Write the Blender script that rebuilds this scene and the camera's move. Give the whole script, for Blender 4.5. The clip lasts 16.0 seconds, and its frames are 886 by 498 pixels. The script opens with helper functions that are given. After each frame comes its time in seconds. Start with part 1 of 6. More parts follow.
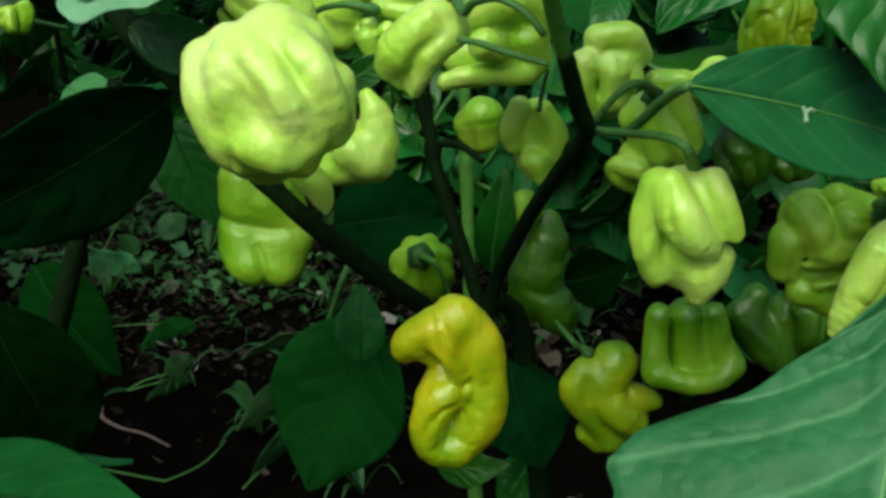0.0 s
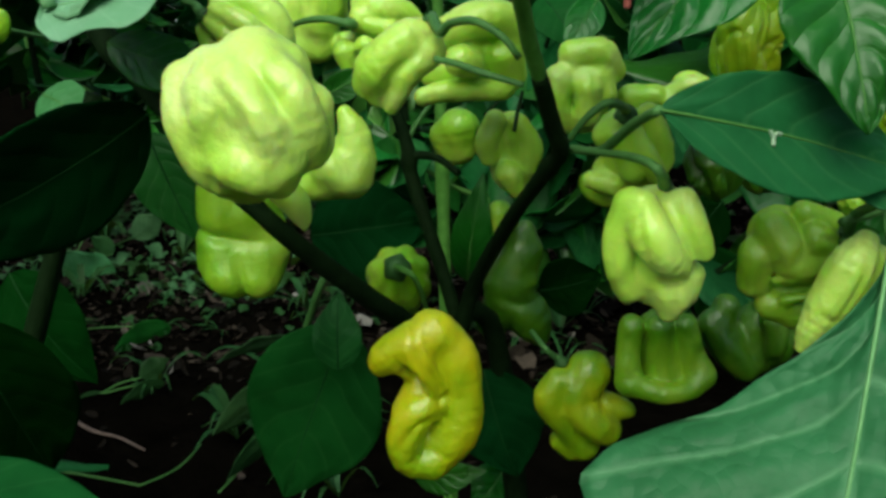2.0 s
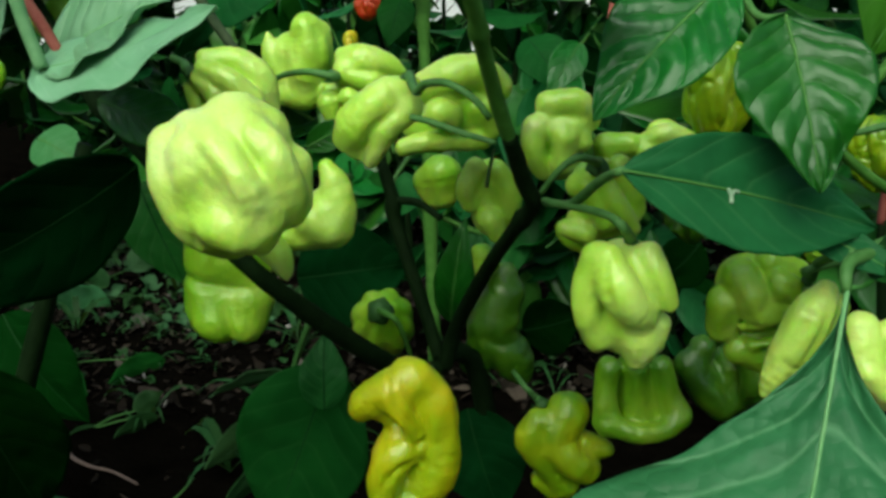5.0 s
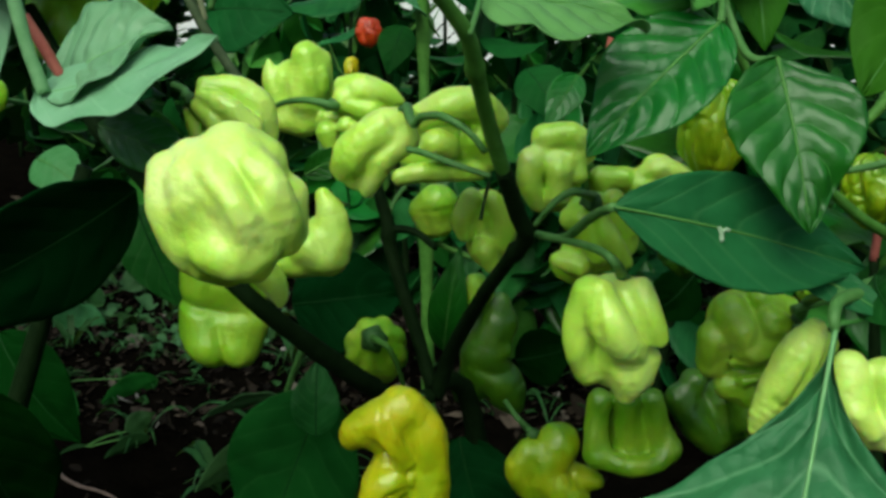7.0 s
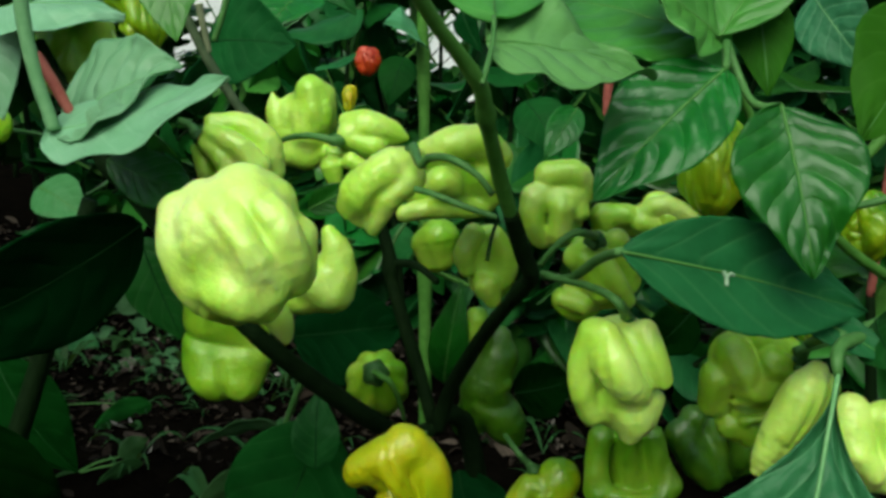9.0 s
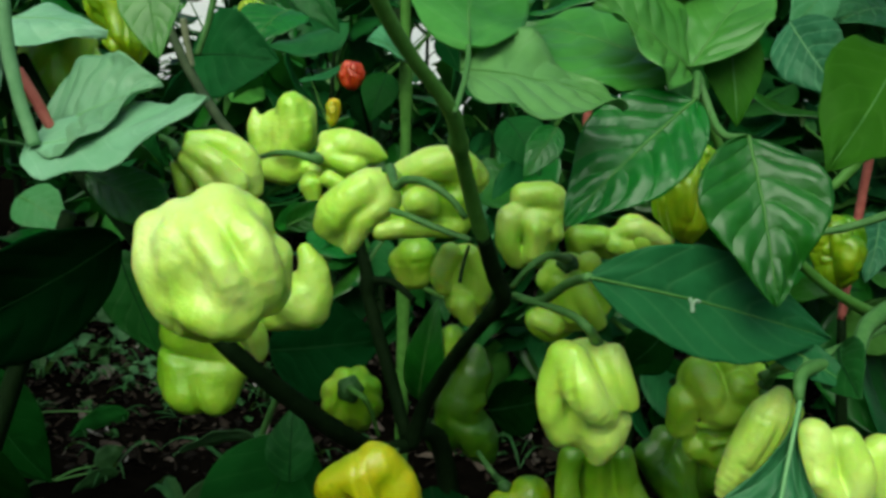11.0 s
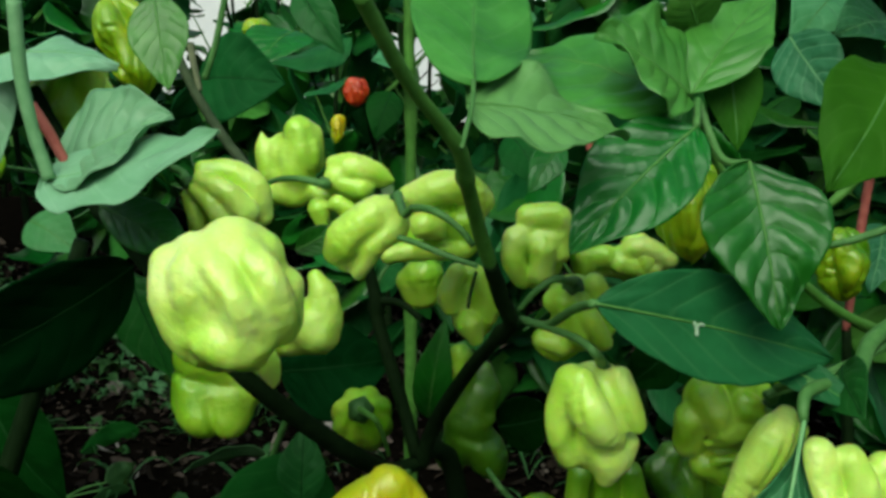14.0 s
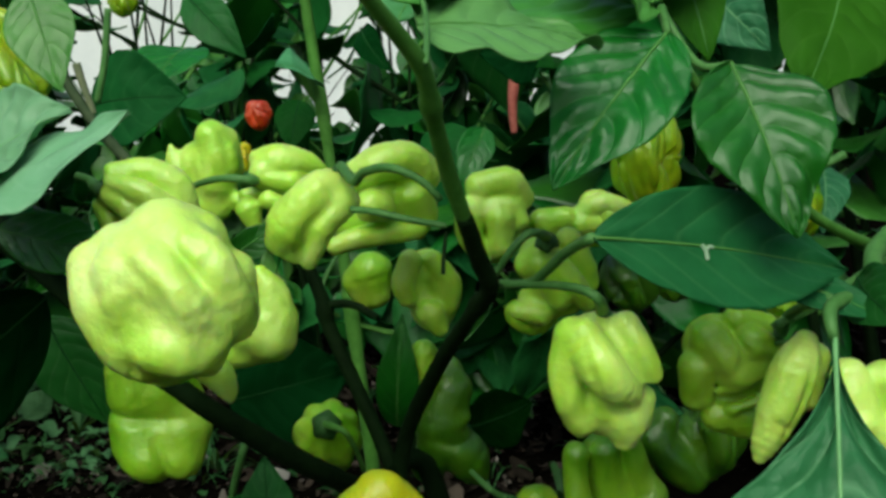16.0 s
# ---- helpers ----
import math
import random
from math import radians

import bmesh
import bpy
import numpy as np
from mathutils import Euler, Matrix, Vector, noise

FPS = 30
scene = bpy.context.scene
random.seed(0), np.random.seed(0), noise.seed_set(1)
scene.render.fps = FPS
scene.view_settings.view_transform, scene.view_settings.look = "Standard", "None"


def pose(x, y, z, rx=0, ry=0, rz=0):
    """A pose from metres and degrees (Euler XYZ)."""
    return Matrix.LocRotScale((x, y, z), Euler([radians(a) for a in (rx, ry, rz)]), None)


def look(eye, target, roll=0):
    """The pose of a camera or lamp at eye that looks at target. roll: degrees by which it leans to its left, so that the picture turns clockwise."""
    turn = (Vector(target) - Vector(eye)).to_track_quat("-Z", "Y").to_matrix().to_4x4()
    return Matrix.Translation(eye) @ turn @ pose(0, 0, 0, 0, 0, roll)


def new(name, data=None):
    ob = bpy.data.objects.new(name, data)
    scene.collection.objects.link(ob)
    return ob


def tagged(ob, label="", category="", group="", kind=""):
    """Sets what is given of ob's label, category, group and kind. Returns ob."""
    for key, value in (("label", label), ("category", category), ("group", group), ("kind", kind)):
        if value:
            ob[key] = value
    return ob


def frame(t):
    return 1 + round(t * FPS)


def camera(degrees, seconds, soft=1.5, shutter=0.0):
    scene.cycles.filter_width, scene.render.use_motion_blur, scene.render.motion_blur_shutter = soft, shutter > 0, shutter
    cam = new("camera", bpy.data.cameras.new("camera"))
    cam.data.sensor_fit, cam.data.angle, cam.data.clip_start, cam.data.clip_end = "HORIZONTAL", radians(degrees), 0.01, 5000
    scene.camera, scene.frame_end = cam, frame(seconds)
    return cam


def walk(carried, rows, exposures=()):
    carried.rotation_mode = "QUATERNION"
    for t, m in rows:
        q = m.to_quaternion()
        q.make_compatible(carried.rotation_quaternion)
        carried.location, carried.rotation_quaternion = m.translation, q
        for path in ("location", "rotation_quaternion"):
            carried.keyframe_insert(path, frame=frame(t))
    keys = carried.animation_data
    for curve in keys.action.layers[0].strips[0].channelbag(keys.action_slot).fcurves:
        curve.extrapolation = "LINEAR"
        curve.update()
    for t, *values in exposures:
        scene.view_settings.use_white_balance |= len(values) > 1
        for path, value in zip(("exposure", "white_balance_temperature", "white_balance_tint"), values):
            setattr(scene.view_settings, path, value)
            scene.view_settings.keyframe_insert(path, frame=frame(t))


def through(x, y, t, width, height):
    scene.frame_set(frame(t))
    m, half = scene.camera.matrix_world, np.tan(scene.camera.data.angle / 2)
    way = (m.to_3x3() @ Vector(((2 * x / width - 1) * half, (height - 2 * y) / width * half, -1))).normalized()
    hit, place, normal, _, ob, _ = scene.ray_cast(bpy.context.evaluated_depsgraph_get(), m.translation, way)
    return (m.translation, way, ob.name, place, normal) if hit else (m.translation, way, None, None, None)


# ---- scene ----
from mathutils.bvhtree import BVHTree

cam = camera(48.0, 16.0, soft=3.2)
# seconds, place, then yaw, pitch and roll in degrees
PATH = [
    (0, 0.0341, 0.0300, 0.4644, 0.61, -16.84, -0.92),
    (0.5, 0.0367, 0.0286, 0.4671, 0.26, -16.73, -1.01),
    (1, 0.0337, 0.0284, 0.4668, -0.08, -16.64, -0.57),
    (1.5, 0.0329, 0.0272, 0.4684, -0.29, -16.89, -0.31),
    (2, 0.0338, 0.0271, 0.4711, -0.87, -16.98, -0.44),
    (2.5, 0.0371, 0.0273, 0.4739, -1.36, -17.06, -0.88),
    (3, 0.0369, 0.0248, 0.4770, -0.82, -16.70, -1.02),
    (3.5, 0.0385, 0.0237, 0.4778, -1.11, -15.83, -0.88),
    (4, 0.0385, 0.0221, 0.4791, -0.97, -15.69, -0.97),
    (6.5, 0.0430, 0.0149, 0.4834, -1.27, -14.45, 0.35),
    (7, 0.0411, 0.0158, 0.4841, -1.23, -14.05, 0.63),
    (7.5, 0.0399, 0.0148, 0.4856, -1.32, -13.86, 1.07),
    (8, 0.0389, 0.0146, 0.4868, -1.47, -13.33, 1.40),
    (8.5, 0.0371, 0.0150, 0.4878, -1.67, -13.43, 1.56),
    (9, 0.0367, 0.0147, 0.4899, -1.66, -12.76, 1.22),
    (9.5, 0.0377, 0.0103, 0.4933, -1.72, -13.12, 1.83),
    (12, 0.0396, 0.0105, 0.4950, -2.76, -11.53, 2.48),
    (12.5, 0.0388, 0.0099, 0.4968, -2.51, -11.68, 2.44),
    (13, 0.0384, 0.0077, 0.4976, -2.84, -10.99, 2.53),
    (13.5, 0.0382, 0.0064, 0.4998, -2.20, -11.90, 2.63),
    (14, 0.0382, 0.0059, 0.5013, -2.30, -11.67, 1.56),
    (14.5, 0.0364, 0.0200, 0.4897, -1.26, -12.45, -0.07),
    (15, 0.0246, 0.0378, 0.4729, -2.83, -12.67, -1.92),
    (15.5, 0.0271, 0.0387, 0.4770, -6.59, -8.47, -5.23),
    (16, 0.0244, 0.0406, 0.4743, -7.46, -9.93, -5.85),
]
walk(cam, [(t, pose(x, y, z, 90 + pitch, 0, yaw) @ pose(0, 0, 0, 0, 0, roll)) for t, x, y, z, yaw, pitch, roll in PATH], [(0, 0.0, 6400, 1), (16, 0.0, 6400, 1)])

# ---- light: bright overcast sky, softly brighter behind the camera ----
SUN_ELEV, SUN_AZ = 49.0, 197.0
world = bpy.data.worlds.new("overcast_sky")
scene.world = world
world.use_nodes = True
wn = world.node_tree.nodes
wn.clear()
w_out, w_bg, w_sky = wn.new("ShaderNodeOutputWorld"), wn.new("ShaderNodeBackground"), wn.new("ShaderNodeTexSky")
w_sky.sky_type, w_sky.sun_disc = "NISHITA", False
w_sky.sun_elevation, w_sky.sun_rotation = radians(SUN_ELEV), radians(SUN_AZ)
w_sky.air_density, w_sky.dust_density, w_sky.ozone_density = 1.0, 4.0, 1.0
w_bg.inputs["Strength"].default_value = 0.115
world.node_tree.links.new(w_sky.outputs[0], w_bg.inputs[0])
world.node_tree.links.new(w_bg.outputs[0], w_out.inputs[0])
sun = new("sun", bpy.data.lights.new("sun", "SUN"))
sun.data.energy, sun.data.angle, sun.data.color = 2.5, radians(55), (0.95, 1.0, 0.87)
az, el = radians(SUN_AZ), radians(SUN_ELEV)
SUN_WAY = Vector((math.sin(az) * math.cos(el), math.cos(az) * math.cos(el), math.sin(el)))
sun.matrix_world = look(SUN_WAY * 10, (0, 0, 0))


# ---- materials ----
def material(name):
    m = bpy.data.materials.new(name)
    m.use_nodes = True
    t = m.node_tree
    return m, t, t.nodes["Principled BSDF"], t.nodes["Material Output"]


def node(t, kind, **values):
    n = t.nodes.new(kind)
    for k, v in values.items():
        n.inputs[k.replace("_", " ")].default_value = v
    return n


def noise_fac(t, scale, detail=4.0, rough=0.55, seed=0.0, distort=0.0, coord="Object"):
    """Noise in object space, shifted from object to object."""
    co = t.nodes.new("ShaderNodeTexCoord")
    info = t.nodes.new("ShaderNodeObjectInfo")
    mul = t.nodes.new("ShaderNodeMath")
    mul.operation = "MULTIPLY_ADD"
    mul.inputs[1].default_value, mul.inputs[2].default_value = 37.0, seed
    n = t.nodes.new("ShaderNodeTexNoise")
    n.noise_dimensions = "4D"
    n.inputs["Scale"].default_value, n.inputs["Detail"].default_value = scale, detail
    n.inputs["Roughness"].default_value, n.inputs["Distortion"].default_value = rough, distort
    t.links.new(co.outputs[coord], n.inputs["Vector"])
    t.links.new(info.outputs["Random"], mul.inputs[0])
    t.links.new(mul.outputs[0], n.inputs["W"])
    return n.outputs["Fac"]


def ramp(t, fac, stops):
    r = t.nodes.new("ShaderNodeValToRGB")
    e = r.color_ramp.elements
    while len(e) < len(stops):
        e.new(0.5)
    for el_, (at, col) in zip(e, stops):
        el_.position, el_.color = at, (*col, 1.0)
    t.links.new(fac, r.inputs[0])
    return r.outputs[0]


def mix(t, fac, a, b, kind="MIX"):
    n = t.nodes.new("ShaderNodeMix")
    n.data_type, n.blend_type = "RGBA", kind
    for sock, v in ((n.inputs[0], fac), (n.inputs[6], a), (n.inputs[7], b)):
        if isinstance(v, bpy.types.NodeSocket):
            t.links.new(v, sock)
        else:
            sock.default_value = v if isinstance(v, float) else (*v, 1.0)
    return n.outputs[2]


def math_node(t, op, a, b=0.0, c=0.0):
    n = t.nodes.new("ShaderNodeMath")
    n.operation = op
    for sock, v in zip(n.inputs, (a, b, c)):
        if isinstance(v, bpy.types.NodeSocket):
            t.links.new(v, sock)
        else:
            sock.default_value = v
    return n.outputs[0]


def bump(t, bsdf, height, strength=0.3, distance=0.001):
    b = t.nodes.new("ShaderNodeBump")
    b.inputs["Strength"].default_value, b.inputs["Distance"].default_value = strength, distance
    t.links.new(height, b.inputs["Height"])
    t.links.new(b.outputs[0], bsdf.inputs["Normal"])
    return b


def skin(name, pale, mid, deep, rough=0.40):
    """Glossy, slightly translucent fruit skin, mottled between three greens."""
    m, t, b, _ = material(name)
    broad = noise_fac(t, 38.0, 2.0, 0.5, 0.0, 0.3)
    col = ramp(t, broad, ((0.3, deep), (0.5, mid), (0.68, pale)))
    fine = noise_fac(t, 420.0, 3.0, 0.6, 5.0)
    col = mix(t, math_node(t, "MULTIPLY", fine, 0.22), col, deep)
    t.links.new(col, b.inputs["Base Color"])
    b.inputs["Subsurface Weight"].default_value = 0.55
    b.inputs["Subsurface Radius"].default_value = (0.22, 0.5, 0.04)
    b.inputs["Subsurface Scale"].default_value = 0.0024
    t.links.new(math_node(t, "MULTIPLY_ADD", noise_fac(t, 90.0, 3.0, 0.5, 9.0), 0.22, rough - 0.1), b.inputs["Roughness"])
    b.inputs["Coat Weight"].default_value, b.inputs["Coat Roughness"].default_value = 0.5, 0.24
    b.inputs["Specular IOR Level"].default_value = 0.42
    bump(t, b, noise_fac(t, 170.0, 3.5, 0.55, 2.0), 0.42, 0.0032)
    return m


def leaf_green(name, face, vein, dark, through=0.22, rough=0.5, pits=0.08, gloss=0.16, veined=0.22, relief=0.3):
    """Leaf blade: side veins from the blade's own coordinates, mottling, light passing through."""
    m, t, b, out = material(name)
    uv = t.nodes.new("ShaderNodeUVMap")
    sep = t.nodes.new("ShaderNodeSeparateXYZ")
    t.links.new(uv.outputs[0], sep.inputs[0])
    side = math_node(t, "ABSOLUTE", math_node(t, "MULTIPLY_ADD", sep.outputs[1], 2.0, -1.0))
    phase = math_node(t, "MULTIPLY_ADD", side, -2.0, math_node(t, "MULTIPLY", sep.outputs[0], 6.5))
    line = math_node(t, "PINGPONG", phase, 0.5)
    vein_fac = math_node(t, "SUBTRACT", 1.0, math_node(t, "MULTIPLY", line, 9.0))
    vein_fac = math_node(t, "MAXIMUM", vein_fac, 0.0)
    rib = math_node(t, "MAXIMUM", math_node(t, "SUBTRACT", 1.0, math_node(t, "MULTIPLY", side, 22.0)), 0.0)
    lines = math_node(t, "MAXIMUM", vein_fac, rib)
    broad = noise_fac(t, 45.0, 4.0, 0.6, 1.0)
    col = ramp(t, broad, ((0.3, dark), (0.62, face)))
    fine = noise_fac(t, 500.0, 3.0, 0.65, 3.0)
    col = mix(t, math_node(t, "MULTIPLY", fine, 0.3), col, dark)
    col = mix(t, math_node(t, "MULTIPLY", lines, veined), col, vein)
    info = t.nodes.new("ShaderNodeObjectInfo")
    hue = node(t, "ShaderNodeHueSaturation")
    t.links.new(math_node(t, "MULTIPLY_ADD", info.outputs["Random"], 0.03, 0.485), hue.inputs["Hue"])
    t.links.new(math_node(t, "MULTIPLY_ADD", info.outputs["Random"], 0.4, 0.8), hue.inputs["Value"])
    t.links.new(col, hue.inputs["Color"])
    col = hue.outputs[0]
    t.links.new(col, b.inputs["Base Color"])
    t.links.new(math_node(t, "MULTIPLY_ADD", noise_fac(t, 120.0, 3.0, 0.5, 7.0), 0.3, rough - 0.15), b.inputs["Roughness"])
    b.inputs["Specular IOR Level"].default_value = gloss
    cells = t.nodes.new("ShaderNodeTexVoronoi")
    cells.inputs["Scale"].default_value = 190.0
    co = t.nodes.new("ShaderNodeTexCoord")
    t.links.new(co.outputs["Object"], cells.inputs["Vector"])
    height = math_node(t, "MULTIPLY_ADD", lines, -0.35, math_node(t, "MULTIPLY", cells.outputs["Distance"], -7.0 * pits))
    soft = noise_fac(t, 160.0, 3.0, 0.55, 11.0)
    bump(t, b, math_node(t, "MULTIPLY_ADD", soft, 0.9, height), relief, 0.0011)
    tr = t.nodes.new("ShaderNodeBsdfTranslucent")
    warm = mix(t, 0.6, col, (0.16, 0.30, 0.02), "MIX")
    t.links.new(warm, tr.inputs[0])
    ms = t.nodes.new("ShaderNodeMixShader")
    ms.inputs[0].default_value = through
    t.links.new(b.outputs[0], ms.inputs[1])
    t.links.new(tr.outputs[0], ms.inputs[2])
    t.links.new(ms.outputs[0], out.inputs[0])
    return m


def mottled(name, a, c, scale, rough=0.6, bump_by=0.4, dist=0.001, spec=0.4, stretch=None):
    m, t, b, _ = material(name)
    f = noise_fac(t, scale, 5.0, 0.6)
    col = ramp(t, f, ((0.3, a), (0.7, c)))
    col = mix(t, math_node(t, "MULTIPLY", noise_fac(t, scale * 7, 3.0, 0.6, 4.0), 0.35), col, a)
    t.links.new(col, b.inputs["Base Color"])
    b.inputs["Roughness"].default_value, b.inputs["Specular IOR Level"].default_value = rough, spec
    bump(t, b, noise_fac(t, scale * 3, 4.0, 0.6, 8.0), bump_by, dist)
    return m


SKIN_PALE = skin("pale_lime_skin", (0.61, 0.81, 0.20), (0.48, 0.74, 0.09), (0.28, 0.58, 0.027))
SKIN_FROST = skin("frosted_pale_skin", (0.70, 0.87, 0.29), (0.60, 0.82, 0.17), (0.41, 0.70, 0.06))
SKIN_LIME = skin("lime_green_skin", (0.45, 0.68, 0.07), (0.30, 0.57, 0.026), (0.14, 0.40, 0.009))
# Shaded copy of the lime skin: shade low in the cluster put into colour.
SKIN_LIME_SHADED = skin("shaded_lime_skin", (0.25, 0.44, 0.020), (0.14, 0.33, 0.009), (0.06, 0.20, 0.005))
# Green darkened further: shade on the inner fruit is put into it.
SKIN_GREEN_SHADED = skin("green_skin", (0.11, 0.26, 0.010), (0.06, 0.18, 0.005), (0.025, 0.10, 0.003))
SKIN_YELLOW = skin("ripening_yellow_skin", (0.58, 0.50, 0.004), (0.38, 0.46, 0.004), (0.17, 0.36, 0.004))
SKIN_TURNING = skin("yellow_green_skin", (0.42, 0.50, 0.008), (0.24, 0.395, 0.005), (0.08, 0.25, 0.003))
SKIN_RED = skin("orange_red_skin", (0.56, 0.075, 0.008), (0.46, 0.05, 0.006), (0.36, 0.03, 0.006))
LEAF_MID = leaf_green("mid_green_blade", (0.017, 0.155, 0.010), (0.07, 0.24, 0.04), (0.009, 0.095, 0.005), 0.22, 0.38, 0.08, 0.55, 0.12, 0.6)
LEAF_FRESH = leaf_green("fresh_green_blade", (0.10, 0.35, 0.055), (0.19, 0.44, 0.11), (0.035, 0.19, 0.016), 0.3, 0.38, 0.08, 0.5, 0.18)
LEAF_LEAN = leaf_green("smooth_green_blade", (0.030, 0.185, 0.010), (0.07, 0.25, 0.03), (0.016, 0.125, 0.005), 0.3, 0.6, 0.04, 0.08)
LEAF_PALE = leaf_green("pale_green_blade", (0.25, 0.50, 0.29), (0.30, 0.55, 0.32), (0.16, 0.40, 0.19), 0.22, 0.45, 0.08, 0.4)
# Near black: shade on the inner and low leaves put into the colour.
LEAF_SHADED = leaf_green("shaded_green_blade", (0.003, 0.034, 0.005), (0.008, 0.05, 0.010), (0.0015, 0.018, 0.0025), 0.03, 0.7, 0.06, 0.015)
# Lower tone; on the plants behind it carries their shade in its colour.
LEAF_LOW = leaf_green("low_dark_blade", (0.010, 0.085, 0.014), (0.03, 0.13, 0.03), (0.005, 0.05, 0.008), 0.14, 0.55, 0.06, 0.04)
LEAF_MINT = leaf_green("mint_green_blade", (0.16, 0.46, 0.13), (0.23, 0.50, 0.19), (0.09, 0.33, 0.065), 0.24, 0.42, 0.08, 0.4)
LEAF_BLUE = leaf_green("blue_green_blade", (0.017, 0.120, 0.026), (0.07, 0.21, 0.06), (0.009, 0.072, 0.015), 0.14, 0.45, 0.08, 0.12)
LEAF_NEAR = leaf_green("grey_green_blade", (0.038, 0.172, 0.058), (0.16, 0.37, 0.17), (0.018, 0.105, 0.030), 0.14, 0.45, 0.14, 0.2, 0.4, 0.85)
LEAF_SOFT = leaf_green("soft_green_blade", (0.10, 0.32, 0.13), (0.18, 0.40, 0.18), (0.05, 0.22, 0.065), 0.2, 0.48)
RIB = mottled("leaf_rib", (0.05, 0.17, 0.03), (0.10, 0.25, 0.055), 200, 0.5, 0.3, 0.0005, 0.2)
RIB_PALE = mottled("pale_leaf_rib", (0.12, 0.32, 0.11), (0.20, 0.42, 0.17), 200, 0.5, 0.3, 0.0005, 0.2)
# Rib tone lowered to match the shade in the darkest blades.
RIB_DARK = mottled("dark_leaf_rib", (0.004, 0.035, 0.005), (0.010, 0.055, 0.010), 200, 0.6, 0.3, 0.0005, 0.1)
STALK = mottled("green_stalk", (0.045, 0.15, 0.030), (0.095, 0.235, 0.060), 180, 0.5, 0.4, 0.001, 0.25)
STALK_PALE = mottled("pale_leaf_stalk", (0.12, 0.30, 0.12), (0.20, 0.40, 0.19), 180, 0.5, 0.3, 0.001, 0.2)
STALK_GREY = mottled("grey_green_stalk", (0.11, 0.15, 0.07), (0.20, 0.22, 0.12), 200, 0.6)
CALYX = mottled("calyx_green", (0.018, 0.075, 0.012), (0.04, 0.13, 0.022), 250, 0.6)
STEM_DARK = mottled("dark_stem_bark", (0.004, 0.012, 0.003), (0.010, 0.026, 0.007), 160, 0.7, 0.6, 0.001, 0.05)
STEM_GREEN = mottled("green_stem", (0.045, 0.15, 0.018), (0.10, 0.27, 0.045), 140, 0.55, 0.4, 0.001, 0.2)
RED_BARK = mottled("pinkish_red_bark", (0.28, 0.06, 0.045), (0.50, 0.16, 0.12), 150, 0.7)
STEM_DULL = mottled("dull_grey_green_stem", (0.035, 0.065, 0.028), (0.085, 0.12, 0.06), 150, 0.65, 0.5, 0.001, 0.15)
WHITE_SCAR = mottled("pale_scar", (0.18, 0.32, 0.18), (0.34, 0.46, 0.32), 300, 0.8)
# Near black: shade under the plants is put into the soil colour.
SOIL = mottled("shade_dark_soil", (0.0014, 0.0013, 0.0009), (0.005, 0.0042, 0.003), 28, 1.0, 0.9, 0.006, 0.0)
def flakes(name, stops, rough=0.9):
    """Colour that differs from flake to flake."""
    m, t, b, _ = material(name)
    geo = t.nodes.new("ShaderNodeNewGeometry")
    col = ramp(t, geo.outputs["Random Per Island"], stops)
    col = mix(t, math_node(t, "MULTIPLY", noise_fac(t, 300.0, 3.0, 0.6), 0.5), col, (0.01, 0.008, 0.006))
    t.links.new(col, b.inputs["Base Color"])
    b.inputs["Roughness"].default_value, b.inputs["Specular IOR Level"].default_value = rough, 0.08
    bump(t, b, noise_fac(t, 400.0, 3.0, 0.6, 2.0), 0.5, 0.001)
    return m


# Paler copy of LITTER: light on the farther soil put into its colour.
LITTER_LIT = flakes("lit_leaf_litter", ((0.0, (0.012, 0.010, 0.007)), (0.5, (0.036, 0.028, 0.020)), (0.88, (0.10, 0.080, 0.062)), (1.0, (0.34, 0.33, 0.30))))
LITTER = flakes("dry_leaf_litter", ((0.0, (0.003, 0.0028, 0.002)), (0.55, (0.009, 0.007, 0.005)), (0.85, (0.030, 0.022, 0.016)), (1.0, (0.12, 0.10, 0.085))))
TWIG = mottled("dry_twig", (0.10, 0.07, 0.06), (0.26, 0.19, 0.16), 150, 0.8)
# Paler copy of WEED: light between the plants put into its colour.
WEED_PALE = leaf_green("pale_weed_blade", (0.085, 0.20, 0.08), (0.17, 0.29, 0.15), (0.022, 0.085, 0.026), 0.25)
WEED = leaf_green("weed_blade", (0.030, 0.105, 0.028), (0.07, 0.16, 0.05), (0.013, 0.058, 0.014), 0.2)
WALL = mottled("whitewashed_wall", (0.62, 0.66, 0.66), (0.80, 0.82, 0.80), 3, 0.9, 0.3, 0.01, 0.2)


# ---- building helpers ----
def part(name, verts, faces, mat, parent=None, label="", smooth=True, uvs=None):
    me = bpy.data.meshes.new(name)
    me.from_pydata([tuple(map(float, v)) for v in verts], [], faces)
    me.materials.append(mat)
    if smooth:
        me.polygons.foreach_set("use_smooth", [True] * len(me.polygons))
    if uvs is not None:
        layer = me.uv_layers.new(name="blade")
        loops = np.zeros(len(me.loops), dtype=np.int32)
        me.loops.foreach_get("vertex_index", loops)
        layer.data.foreach_set("uv", np.asarray(uvs, dtype=np.float32)[loops].ravel())
    me.update()
    ob = new(name, me)
    ob.parent = parent
    if label:
        ob["label"] = label
    return ob


def empty(name, at):
    ob = new(name)
    ob.empty_display_size = 0.01
    ob.location = at
    return ob


def local(ob, parent):
    """Keeps a mesh that was built in world coordinates where it is, under its parent."""
    ob.parent = parent
    root = parent
    at = Vector((0, 0, 0))
    while root is not None:
        at += root.location
        root = root.parent
    ob.data.transform(Matrix.Translation(-at))
    return ob


